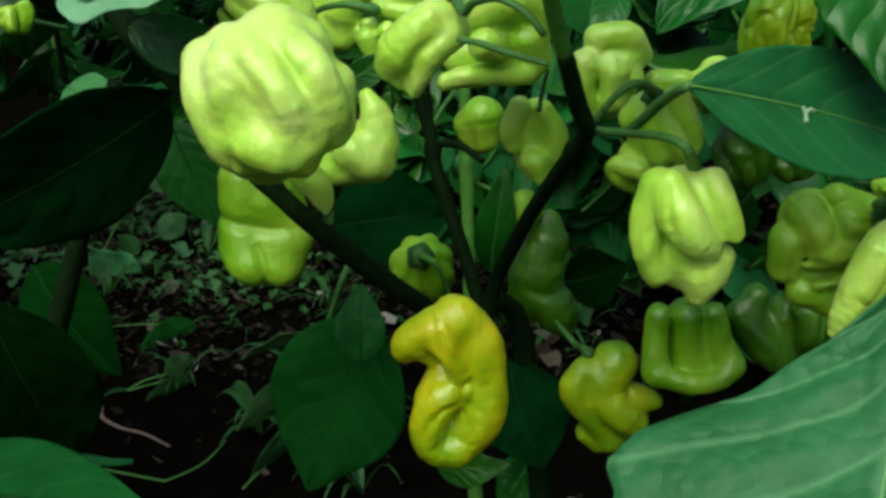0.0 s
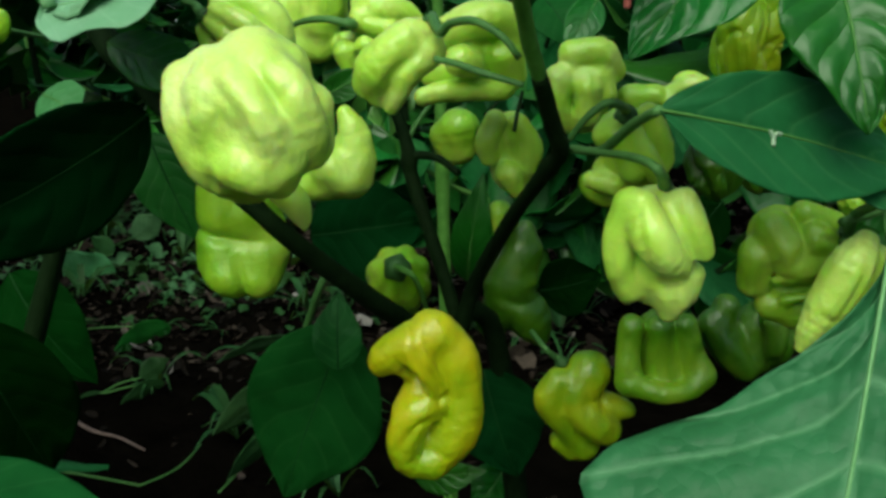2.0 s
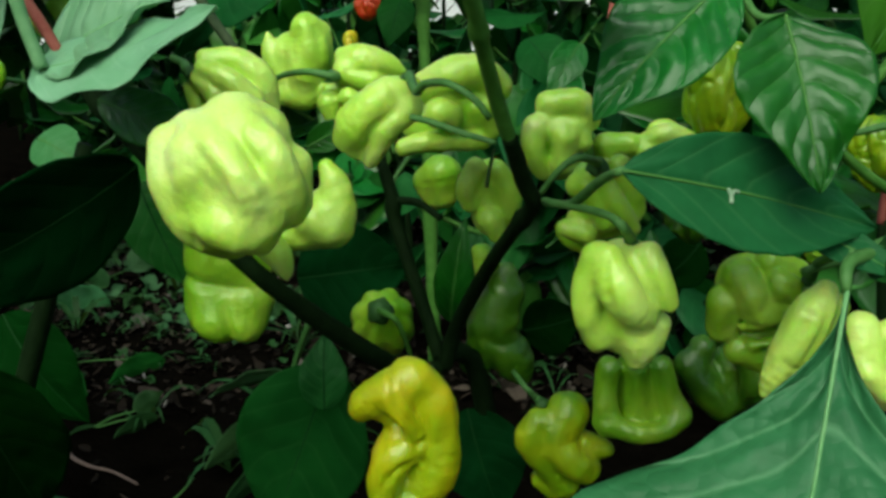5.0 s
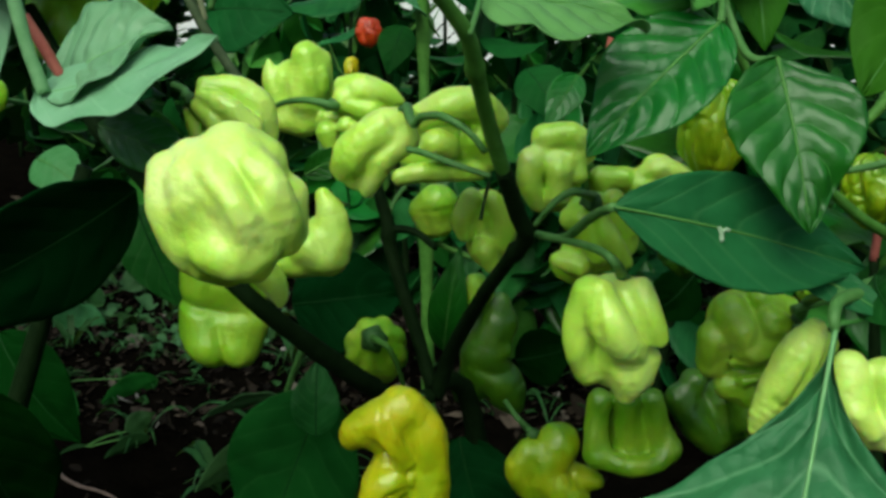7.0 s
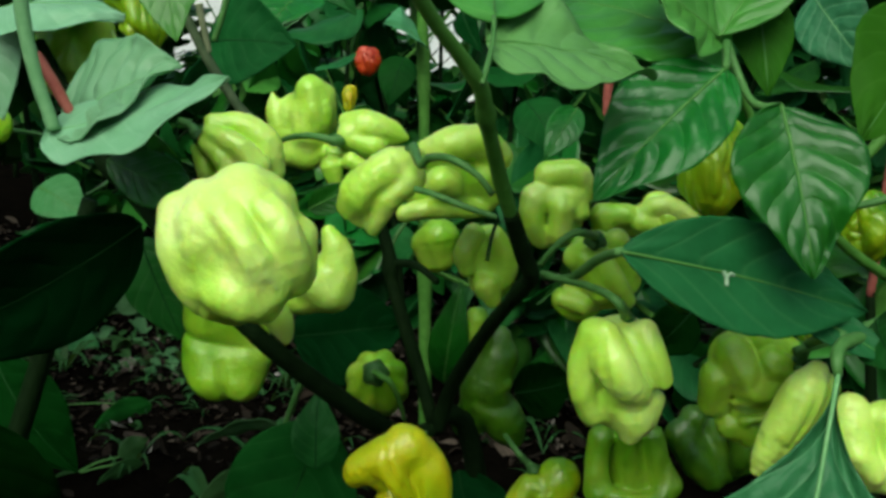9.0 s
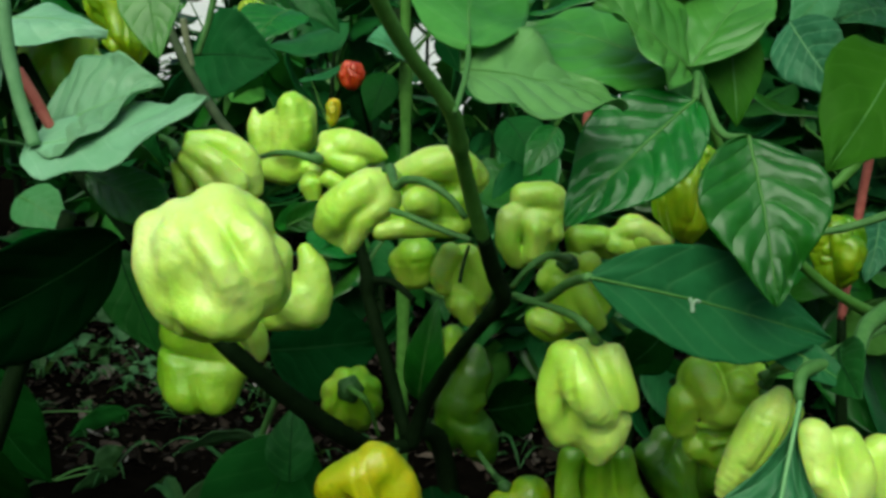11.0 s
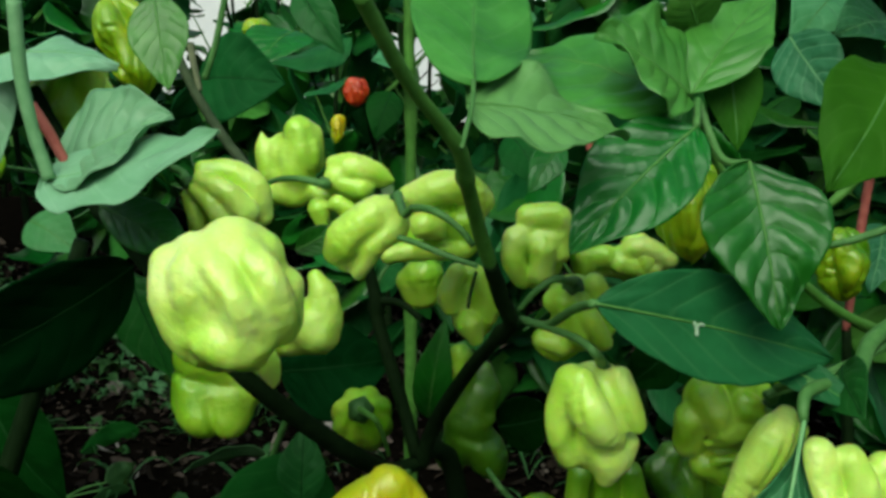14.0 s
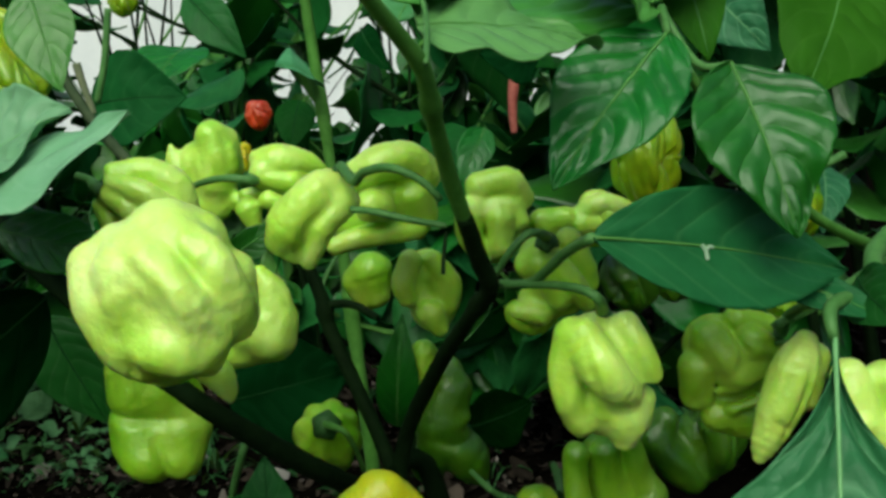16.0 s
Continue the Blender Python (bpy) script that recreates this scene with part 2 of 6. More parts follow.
def spline(points, n):
    """A smooth curve through the points (any number of columns)."""
    p = np.array(points, float)
    if len(p) == 2:
        return p[0] + (p[1] - p[0]) * np.linspace(0, 1, n)[:, None]
    e = np.vstack([2 * p[0] - p[1], p, 2 * p[-1] - p[-2]])
    fine = []
    for k in range(len(p) - 1):
        for s in np.arange(24) / 24:
            a, b, c, d = e[k], e[k + 1], e[k + 2], e[k + 3]
            fine.append(0.5 * (2 * b + (c - a) * s + (2 * a - 5 * b + 4 * c - d) * s * s + (3 * b - a - 3 * c + d) * s ** 3))
    fine = np.array(fine + [p[-1]])
    for _ in range(10):
        fine[1:-1] = 0.25 * fine[:-2] + 0.5 * fine[1:-1] + 0.25 * fine[2:]
    run = np.r_[0, np.cumsum(np.linalg.norm(np.diff(fine[:, :3], axis=0), axis=1))]
    at = np.linspace(0, run[-1], n)
    return np.stack([np.interp(at, run, col) for col in fine.T], 1)


def frames_along(c):
    t = np.gradient(c, axis=0)
    t /= np.linalg.norm(t, axis=1)[:, None] + 1e-12
    ref = np.array([0.0, -1.0, 0.0])
    if abs(t[0] @ ref) > 0.9:
        ref = np.array([1.0, 0.0, 0.0])
    n0 = ref - t[0] * (ref @ t[0])
    n0 /= np.linalg.norm(n0)
    ns = [n0]
    for k in range(1, len(c)):
        v = ns[-1] - t[k] * (ns[-1] @ t[k])
        ns.append(v / (np.linalg.norm(v) + 1e-12))
    ns = np.array(ns)
    return t, ns, np.cross(t, ns)


def ring_faces(rings, seg):
    f = []
    for i in range(rings - 1):
        for j in range(seg):
            a, b = i * seg + j, i * seg + (j + 1) % seg
            f.append((a, b, b + seg, a + seg))
    f.append(tuple(reversed(range(seg))))
    f.append(tuple(range((rings - 1) * seg, rings * seg)))
    return f


def tube_mesh(points, n=None, seg=10, rough=0.06, nodes_at=(), seed=0):
    """A stem through points (x, y, z, radius), slightly uneven, with swollen nodes."""
    c = spline(points, n or max(10, 8 * len(points)))
    t, a, b = frames_along(c[:, :3])
    u = np.linspace(0, 1, len(c))
    verts = []
    for k in range(len(c)):
        swell = 1 + sum(0.35 * math.exp(-((u[k] - at) / 0.025) ** 2) for at in nodes_at)
        for j in range(seg):
            th = 2 * math.pi * j / seg
            p = c[k, :3] + 0 * a[k]
            r = max(c[k, 3], 1e-4) * swell
            r *= 1 + rough * noise.noise(Vector((math.cos(th) * 1.5 + seed, math.sin(th) * 1.5, k * 0.45 + seed * 3)))
            verts.append(p + r * (math.cos(th) * a[k] + math.sin(th) * b[k]))
    return verts, ring_faces(len(c), seg)


def tube(name, points, mat, parent=None, label="", **kw):
    v, f = tube_mesh(points, **kw)
    ob = part(name, v, f, mat, None, label)
    return local(ob, parent) if parent is not None else ob


def pn(v):
    return noise.noise(v, noise_basis="PERLIN_NEW")


def fruit_mesh(spine, lobes=4, furrow=0.22, lump=0.11, crease=0.15, turn=0.0, twist=0.5, deep=0.95, seed=0,
               dimple=0.16, tip=0.14, grain=1.15, along=0.6, rings=64, seg=88, e0=0.2, e1=0.22):
    """Lobed, creased fruit round a bent spine of (x, y, z, radius): swollen lobes that meet in furrows, and winding folds."""
    c = spline(spine, rings)
    c[:, 3] = np.maximum(c[:, 3], 0.0015)
    t, a, b = frames_along(c[:, :3])
    u = np.linspace(0, 1, rings)
    big = float(c[:, 3].max())
    span = float(np.linalg.norm(np.diff(c[:, :3], axis=0), axis=1).sum()) / big
    dice = random.Random(seed * 31 + 7)
    spin = Euler([dice.uniform(0, 6) for _ in range(3)]).to_matrix()
    off = Vector([dice.uniform(0, 60) for _ in range(3)])
    d = 0.32 + furrow
    rho = 1.04 - d
    centres = [2 * math.pi * i / lobes + dice.uniform(-0.5, 0.5) * math.pi / lobes for i in range(lobes)]
    sizes = [dice.uniform(0.92, 1.06) for _ in range(lobes)]
    verts = []
    for k in range(rings):
        cap = 1.0
        if u[k] < e0:
            cap = math.sqrt(max(0.0, 1 - (1 - u[k] / e0) ** 2.5))
        if u[k] > 1 - e1:
            cap = min(cap, math.sqrt(max(0.0, 1 - (1 - (1 - u[k]) / e1) ** 2.2)))
        cap = max(cap, 0.03)
        head = u[k] < 0.5
        sink = dimple * big * 1.6 * (1 - cap) ** 1.4 if head else 0.0
        for j in range(seg):
            th = 2 * math.pi * j / seg
            q = spin @ Vector((math.cos(th), math.sin(th), u[k] * span)) + off
            ang = th + turn + twist * (u[k] - 0.5) * 2 + 0.42 * pn(q * 0.75)
            total = 0.0
            for i in range(lobes):
                dl = (ang - centres[i] + math.pi) % (2 * math.pi) - math.pi
                if abs(dl) < 1.7:
                    rr = d * math.cos(dl) + math.sqrt(max(0.0, rho * rho - (d * math.sin(dl)) ** 2))
                    rr *= sizes[i] * (1 + 0.10 * pn(Vector((i * 5.3 + seed, u[k] * 2.1, 0.5))))
                    total += math.exp(34 * rr)
            lobe = math.log(total + 1e-9) / 34
            r = c[k, 3] * cap * (1 + (lobe - 0.97) * min(1.0, 0.25 + cap))
            r *= 1 + lump * pn(q * 0.95 + Vector((5, 1, 2))) + 0.4 * lump * pn(q * 2.1)
            q2 = spin @ Vector((math.cos(th), math.sin(th), u[k] * span * along + 0.35 * pn(q * 0.9))) + off
            q2 = q2 + 0.25 * Vector((pn(q2 * 1.7), pn(q2 * 1.7 + Vector((7, 0, 0))), pn(q2 * 1.7 + Vector((0, 7, 0)))))
            cell = noise.voronoi(q2 * grain * 0.95)[0]
            edge = min(1.0, (cell[1] - cell[0]) / 0.35)
            r *= 1 + crease * (1.3 * (0.32 - cell[0] ** 2) - 0.7 * (1 - edge) ** 2)
            p = c[k, :3] + r * (math.cos(th) * a[k] * deep + math.sin(th) * b[k])
            push = sink + big * 0.06 * pn(q * 1.2 + Vector((0, 9, 3)))
            if not head:
                push += tip * big * (lobe - 0.93) * 4 * (1 - cap) ** 0.5
            else:
                push -= 0.5 * tip * big * (lobe - 0.93) * 4 * (1 - cap) ** 0.5 * cap
            verts.append(p + t[k] * push)
    # keep the wanted girth and middle
    v = np.array(verts).reshape(rings, seg, 3)
    rel = v - c[:, None, :3]
    span_b = (rel * b[:, None]).sum(-1)
    mid = slice(rings // 4, 3 * rings // 4)
    ratio = float(np.mean((span_b.max(1) - span_b.min(1))[mid] / (2 * c[mid, 3])))
    shift = (span_b.max(1) + span_b.min(1)) / 2 / ratio
    shift = np.convolve(np.pad(shift, 8, mode="edge"), np.ones(17) / 17, mode="valid") * 0.8
    along_t = (rel * t[:, None]).sum(-1, keepdims=True) * t[:, None]
    v = c[:, None, :3] + (rel - along_t) / ratio + along_t - (shift[:, None] * b)[:, None]
    return list(v.reshape(-1, 3)), ring_faces(rings, seg)


def calyx_mesh(at, axis, r, seed=0):
    """A small ruffled cap with five blunt teeth, opening along axis."""
    ax = Vector(axis).normalized()
    s = ax.orthogonal().normalized()
    w = ax.cross(s)
    rings, seg = 7, 30
    verts = []
    for k in range(rings):
        u = k / (rings - 1)
        for j in range(seg):
            th = 2 * math.pi * j / seg
            tooth = 1 + 0.09 * u * math.cos(5 * th + seed) + 0.06 * noise.noise(Vector((math.cos(th) * 3, math.sin(th) * 3, seed + u)))
            rr = r * (0.22 + 0.78 * u ** 0.8) * tooth
            h = r * (-0.75 + 0.85 * u ** 1.6 + 0.10 * u * math.cos(5 * th + seed))
            verts.append(Vector(at) + ax * h + s * (rr * math.cos(th)) + w * (rr * math.sin(th)))
    return verts, ring_faces(rings, seg)


PEPPERS = "habanero peppers on the plants"


def lobe_field(p, lobes, blend, creases, middle):
    """How far the points p lie outside a body of swollen lobes that melt into one another, with creases pressed in."""
    total = np.zeros(len(p))
    for c in lobes:
        near = np.full(len(p), 1e9)
        for a, b in zip(c[:-1], c[1:]):
            ab = b[:3] - a[:3]
            s = np.clip(((p - a[:3]) @ ab) / (ab @ ab + 1e-12), 0, 1)
            near = np.minimum(near, np.linalg.norm(p - a[:3] - s[:, None] * ab, axis=1) - a[3] - s * (b[3] - a[3]))
        total += np.exp(-np.clip(near / blend, -60, 60))
    f = blend * (0.3 - np.log(total))
    front = 1 / (1 + np.exp((p[:, 1] - middle) / 0.002))
    for line, rise, wide in creases:
        q, near = p[:, [0, 2]], np.full(len(p), 1e9)
        ends = np.zeros(len(p))
        line = spline([(x, 0.0, z) for x, z in line], 14)[:, [0, 2]]
        for k, (a, b) in enumerate(zip(line[:-1], line[1:])):
            ab = b - a
            s = np.clip(((q - a) @ ab) / (ab @ ab + 1e-12), 0, 1)
            d = np.linalg.norm(q - a - s[:, None] * ab, axis=1)
            ends = np.where(d < near, (k + s) / 13, ends)
            near = np.minimum(near, d)
        f -= rise * np.exp(-(near / wide) ** 2) * front * (0.35 + 0.65 * np.sin(np.pi * np.clip(ends, 0, 1)))
    return f


def closed_skin(inside, low, cell):
    """A closed mesh of quads round the cells of a grid where the field is below nought."""
    n = inside.shape
    ids = -np.ones((n[0] - 1, n[1] - 1, n[2] - 1), int)
    corner = np.zeros(ids.shape, int)
    for i, j, k in ((i, j, k) for i in (0, 1) for j in (0, 1) for k in (0, 1)):
        corner += inside[i:n[0] - 1 + i, j:n[1] - 1 + j, k:n[2] - 1 + k]
    mixed = (corner > 0) & (corner < 8)
    ids[mixed] = np.arange(mixed.sum())
    verts = (np.argwhere(mixed) + 0.5) * cell + low
    faces = []
    for axis in range(3):
        u, v = (axis + 1) % 3, (axis + 2) % 3
        a = np.take(inside, range(n[axis] - 1), axis)
        b = np.take(inside, range(1, n[axis]), axis)
        for first, second in ((a, b), (b, a)):
            at = np.argwhere(first & ~second)
            ring = []
            for du, dv in ((0, 0), (1, 0), (1, 1), (0, 1)):
                c = at.copy()
                c[:, u] -= du
                c[:, v] -= dv
                ring.append(ids[c[:, 0], c[:, 1], c[:, 2]])
            quad = np.stack(ring, 1)
            faces += [tuple(q) for q in (quad if first is a else quad[:, ::-1]).tolist()]
    return verts, faces


def lobed_body(lobes, blend, creases, seed):
    """One closed skin round the lobes, each a line of (x, y, z, radius)."""
    fine = [spline(l, 3 * len(l)) if len(l) > 1 else np.array([l[0], l[0]], float) for l in lobes]
    every = np.vstack(fine)
    girth = float(every[:, 3].max())
    low = (every[:, :3] - every[:, 3:]).min(0) - 0.004
    high = (every[:, :3] + every[:, 3:]).max(0) + 0.004
    cell = float((high - low).max()) / 46
    axes = [np.arange(low[i], high[i] + cell, cell) for i in range(3)]
    grid = np.stack(np.meshgrid(*axes, indexing="ij"), -1)
    middle = float(np.average(every[:, 1], weights=every[:, 3])) + girth * 0.2
    value = lobe_field(grid.reshape(-1, 3), fine, blend, creases, middle).reshape(grid.shape[:3])
    verts, faces = closed_skin(value < 0, low, cell)
    me = bpy.data.meshes.new("skin")
    me.from_pydata(verts.tolist(), [], faces)
    bm = bmesh.new()
    bm.from_mesh(me)
    bmesh.ops.smooth_vert(bm, verts=bm.verts, factor=0.5, use_axis_x=True, use_axis_y=True, use_axis_z=True)
    bmesh.ops.subdivide_edges(bm, edges=bm.edges, cuts=1, use_grid_fill=True)
    for _ in range(2):
        bmesh.ops.smooth_vert(bm, verts=bm.verts, factor=0.5, use_axis_x=True, use_axis_y=True, use_axis_z=True)
    out = bpy.data.meshes.new("skin")
    bm.to_mesh(out)
    bm.free()
    bpy.data.meshes.remove(me)
    out.update()
    n = len(out.vertices)
    p, way = np.zeros(n * 3), np.zeros(n * 3)
    ends = np.zeros(len(out.edges) * 2, int)
    out.edges.foreach_get("vertices", ends)
    ends = ends.reshape(-1, 2)
    count = np.bincount(ends.ravel(), minlength=n)[:, None]
    for _ in range(5):
        out.vertices.foreach_get("co", p)
        out.vertices.foreach_get("normal", way)
        q, w = p.reshape(-1, 3), way.reshape(-1, 3)
        near = np.stack([np.bincount(ends[:, 0], q[ends[:, 1], i], n) + np.bincount(ends[:, 1], q[ends[:, 0], i], n) for i in range(3)], 1) / count
        slide = near - q
        slide -= w * (slide * w).sum(1)[:, None] * 0.7
        step = np.clip(lobe_field(q, fine, blend, creases, middle), -0.0008, 0.0008)
        out.vertices.foreach_set("co", (q + 0.5 * slide - w * step[:, None]).ravel())
        out.update()
    off = Vector((seed * 3.1, seed * 1.7, seed * 0.9))
    out.vertices.foreach_get("co", p)
    out.vertices.foreach_get("normal", way)
    verts = []
    for q, w in zip(p.reshape(-1, 3), way.reshape(-1, 3)):
        c = Vector((q[0] * 110, q[1] * 110, q[2] * 50))
        verts.append(q + w * (0.0005 * pn(c + off) + 0.0003 * pn(c * 2.3 + off) + 0.0001 * pn(c * 5.5 + off)))
    polys = [tuple(f.vertices) for f in out.polygons]
    bpy.data.meshes.remove(out)
    return verts, polys


def sculpted(label, lobes, mat, blend=0.001, creases=(), calyx=None, stalk=None, stalk_mat=None, seed=0):
    """A fruit whose lobes and creases are given one by one: body, calyx and stalk."""
    seed = seed or len(label)
    top = max((q for l in lobes for q in l), key=lambda q: q[2] + q[3])
    thing = tagged(empty("habanero_pepper", top[:3]), label, "pepper", PEPPERS)
    local(part("fruit_body", *lobed_body(lobes, blend, creases, seed), mat), thing)
    if calyx:
        *at, r = calyx[0]
        way = np.array(calyx[1], float)
    else:
        r, way = max(0.003, 0.32 * top[3]), np.array([0.0, -0.95, 0.3])
        at = np.array(top[:3]) - way * top[3] * 0.9
        stalk = [(*(at - way * 0.012 + np.array([0.006, 0.02, -0.006])), 0.0012), (*(at - way * 0.008), 0.0014)]
    way = way / np.linalg.norm(way)
    v, f = calyx_mesh(at, way, r, seed)
    local(part("calyx", v, f, CALYX, None, "dark green toothed calyx"), thing)
    if stalk:
        pts = [(*q[:3], q[3] * 0.78) for q in stalk] + [tuple(np.array(at) - way * r * 0.45) + (stalk[-1][3],)]
        tube("fruit_stalk", pts, stalk_mat or STALK, thing, "curved green stalk", n=26, seg=9, seed=seed)
    return thing


def habanero(label, spine, mat, stalk=None, calyx=0.32, behind=False, stalk_mat=None, seed=0, **shape):
    """One fruit: body, calyx and stalk. The first point of the spine is the stalk end; behind: the stalk sits on the far shoulder."""
    top = np.array(spine[0][:3])
    thing = tagged(empty("habanero_pepper", top), label, "pepper", PEPPERS)
    v, f = fruit_mesh(spine, seed=seed, **shape)
    local(part("fruit_body", v, f, mat), thing)
    big = max(s[3] for s in spine)
    way = np.array(spine[1][:3]) - top
    way /= np.linalg.norm(way)
    at = top + way * big * 0.05
    if behind:
        k = spline(spine, 11)[3]
        way = np.array([0.0, -0.95, 0.3])
        at = k[:3] - way * k[3] * 0.9
        far = at - way * big * 0.9
        stalk = [(*(far + np.array([0.006, 0.03, -0.006])), 0.0012), (*far, 0.0014)]
    v, f = calyx_mesh(at, way, big * calyx, seed)
    local(part("calyx", v, f, CALYX, None, "dark green toothed calyx"), thing)
    if stalk:
        r = stalk[-1][3]
        pts = list(stalk) + [tuple(at - way * big * calyx * 0.45) + (r * 1.35,)]
        tube("fruit_stalk", pts, stalk_mat or STALK, thing, "curved green stalk", n=26, seg=9, seed=seed)
    return thing


def blade_mesh(base, tip, side, fold=0.25, droop=0.12, curl=0.0, quilt=0.03, wave=0.04, twist=0.0, full=0.8, foot=0.78, point=0.0, ragged=0.04, seed=0, ns=34, nw=9, veins=6.5, thick=0.00035):
    """Ovate leaf blade from base to tip. side: half its greatest width as a vector; fold lifts the halves, droop arches the rib."""
    base, tip, side = (np.array(v, float) for v in (base, tip, side))
    along = tip - base
    length = np.linalg.norm(along)
    along = along / length
    half = np.linalg.norm(side - along * (side @ along))
    side = side - along * (side @ along)
    side /= np.linalg.norm(side)
    up = np.cross(along, side)
    tops, uvs = [], []
    ctrl = (base + tip) / 2 + up * droop * length * 2
    for i in range(ns + 1):
        s = i / ns
        mid = (1 - s) ** 2 * base + 2 * s * (1 - s) * ctrl + s * s * tip
        tan = 2 * (1 - s) * (ctrl - base) + 2 * s * (tip - ctrl)
        tan /= np.linalg.norm(tan)
        nrm = np.cross(tan, side)
        tw = twist * (s - 0.3)
        sd = side * math.cos(tw) + nrm * math.sin(tw)
        nr = np.cross(tan, sd)
        wid = half * (max(0.0, math.sin(math.pi * s ** full)) ** (foot if s < 0.5 else 0.78 + (foot - 0.78) * max(0.0, 1 - (s - 0.5) * 4))) * (1 - 0.35 * max(0, s - 0.55) / 0.45 * 0.8)
        wid *= 1 - point * max(0.0, min(1.0, (s - 0.45) / 0.35)) * (1 - s ** 6)
        wid = max(wid, half * 0.012)
        for j in range(-nw, nw + 1):
            v = j / nw
            ph = s ** 0.9 * veins - 1.7 * abs(v) ** 1.25 + (0.24 if v > 0 else -0.24) * min(1.0, abs(v) * 5)
            ph += 0.14 * noise.noise(Vector((s * 2.6 + seed * 1.9, v * 1.6, seed * 4.1)))
            puff = 0.75 + 0.8 * noise.noise(Vector((s * 3.7 + seed, v * 2.3 + 8, seed * 1.3)))
            h = wid * (fold * abs(v) + curl * v * v)
            h += quilt * puff * half * (abs(math.sin(math.pi * ph)) ** 0.8 - 0.5) * min(1.0, abs(v) * 3) * (1 - abs(v) ** 3) * math.sin(math.pi * min(1, s * 1.02)) ** 0.5
            nz = noise.noise(Vector((s * 3 + seed * 11.3, v * 1.2, seed * 2.7)))
            h += wave * half * abs(v) ** 2 * (math.sin(s * 17 + seed * 3 + (2 if v > 0 else 0)) * 0.5 + 1.6 * nz)
            h += 0.07 * half * noise.noise(Vector((s * 2.2 + seed * 3.3, v * 1.5 + 4, seed)))
            h += 0.022 * half * noise.noise(Vector((s * 9 + seed * 3.3, v * 4 + 4, seed)))
            flat = math.sqrt(max(0.05, 1 - min(0.9, (fold + curl * abs(v)) ** 2 * 0.5)))
            edge = 1 + ragged * (noise.noise(Vector((s * 4 + seed, 3.0 if v > 0 else -3.0, seed * 5))) + 0.6 * noise.noise(Vector((s * 15 + seed, 3.0 if v > 0 else -3.0, seed * 5))))
            tops.append(mid + sd * (wid * v * flat * edge) + nr * h)
            uvs.append(((ph + 2 * abs(v)) / 6.5, v * 0.5 + 0.5))
    w = 2 * nw + 1
    n = len(tops)
    # under side, a hair below
    verts = tops + [p - up * thick for p in tops]
    uvs = uvs + uvs
    faces = []
    for i in range(ns):
        for j in range(w - 1):
            a = i * w + j
            faces.append((a, a + w, a + w + 1, a + 1))
            faces.append((n + a, n + a + 1, n + a + w + 1, n + a + w))
    rim = [i * w for i in range(ns + 1)], [i * w + w - 1 for i in range(ns + 1)]
    for k in range(ns):
        a, b_ = rim[0][k], rim[0][k + 1]
        faces.append((a, n + a, n + b_, b_))
        a, b_ = rim[1][k], rim[1][k + 1]
        faces.append((a, b_, n + b_, n + a))
    rib = [tuple(tops[i * w + nw]) for i in range(0, ns + 1, 4)]
    return verts, faces, uvs, rib


def leaf(plant, base, tip, side, mat, stalk=None, rib=True, label="", stalk_mat=None, seed=0, rib_r=0.00045, rib_mat=None, **shape):
    """A leaf of a plant: blade, with its midrib and stalk as pieces under it."""
    shape = {"ns": 56, "nw": 14, **shape}
    v, f, uv, line = blade_mesh(base, tip, side, seed=seed, **shape)
    ob = local(part("leaf", v, f, mat, None, label, uvs=uv), plant)
    if rib:
        n = len(line)
        pts = [(*p, rib_r * (1.25 - k / n)) for k, p in enumerate(line[:-1])]
        tv, tf = tube_mesh(pts, n=n * 2, seg=6)
        m = part("midrib", tv, tf, rib_mat if rib_mat else RIB_DARK if mat in (LEAF_SHADED, LEAF_BLUE, LEAF_LOW) else RIB_PALE if mat in (LEAF_NEAR, LEAF_PALE) else RIB, ob)
        m.data.transform(Matrix.Translation(-plant.location))
    if stalk:
        pts = list(stalk) + [(*base, stalk[-1][3] * 0.9)]
        tv, tf = tube_mesh(pts, n=18, seg=8, seed=seed)
        m = part("leaf_stalk", tv, tf, stalk_mat or STALK, ob)
        m.data.transform(Matrix.Translation(-plant.location))
    return ob


def laid(name, leaf_ob, points, r, mat, label):
    """A thin mark lying on a blade: its points are dropped on to the blade along y."""
    tree = BVHTree.FromPolygons([v.co for v in leaf_ob.data.vertices], [p.vertices[:] for p in leaf_ob.data.polygons])
    base = leaf_ob.parent.location
    pts = []
    for p in points:
        hit = tree.ray_cast(Vector(p) - base + Vector((0, -0.1, 0)), Vector((0, 1, 0)))[0]
        q = (hit if hit is not None else Vector(p) - base) + Vector((0, -0.0002, 0))
        pts.append((*q, r))
    v, f = tube_mesh(pts, n=18, seg=8, rough=0.3)
    return part(name, v, f, mat, leaf_ob, label)


# ---- ground: one dark, uneven sheet ----
def ground_height(x, y):
    h = 0.012 * noise.noise(Vector((x * 5, y * 5, 0.3))) + 0.006 * noise.noise(Vector((x * 19, y * 19, 1.7)))
    return h * max(0.0, 1 - math.hypot(x, y - 1) / 30)


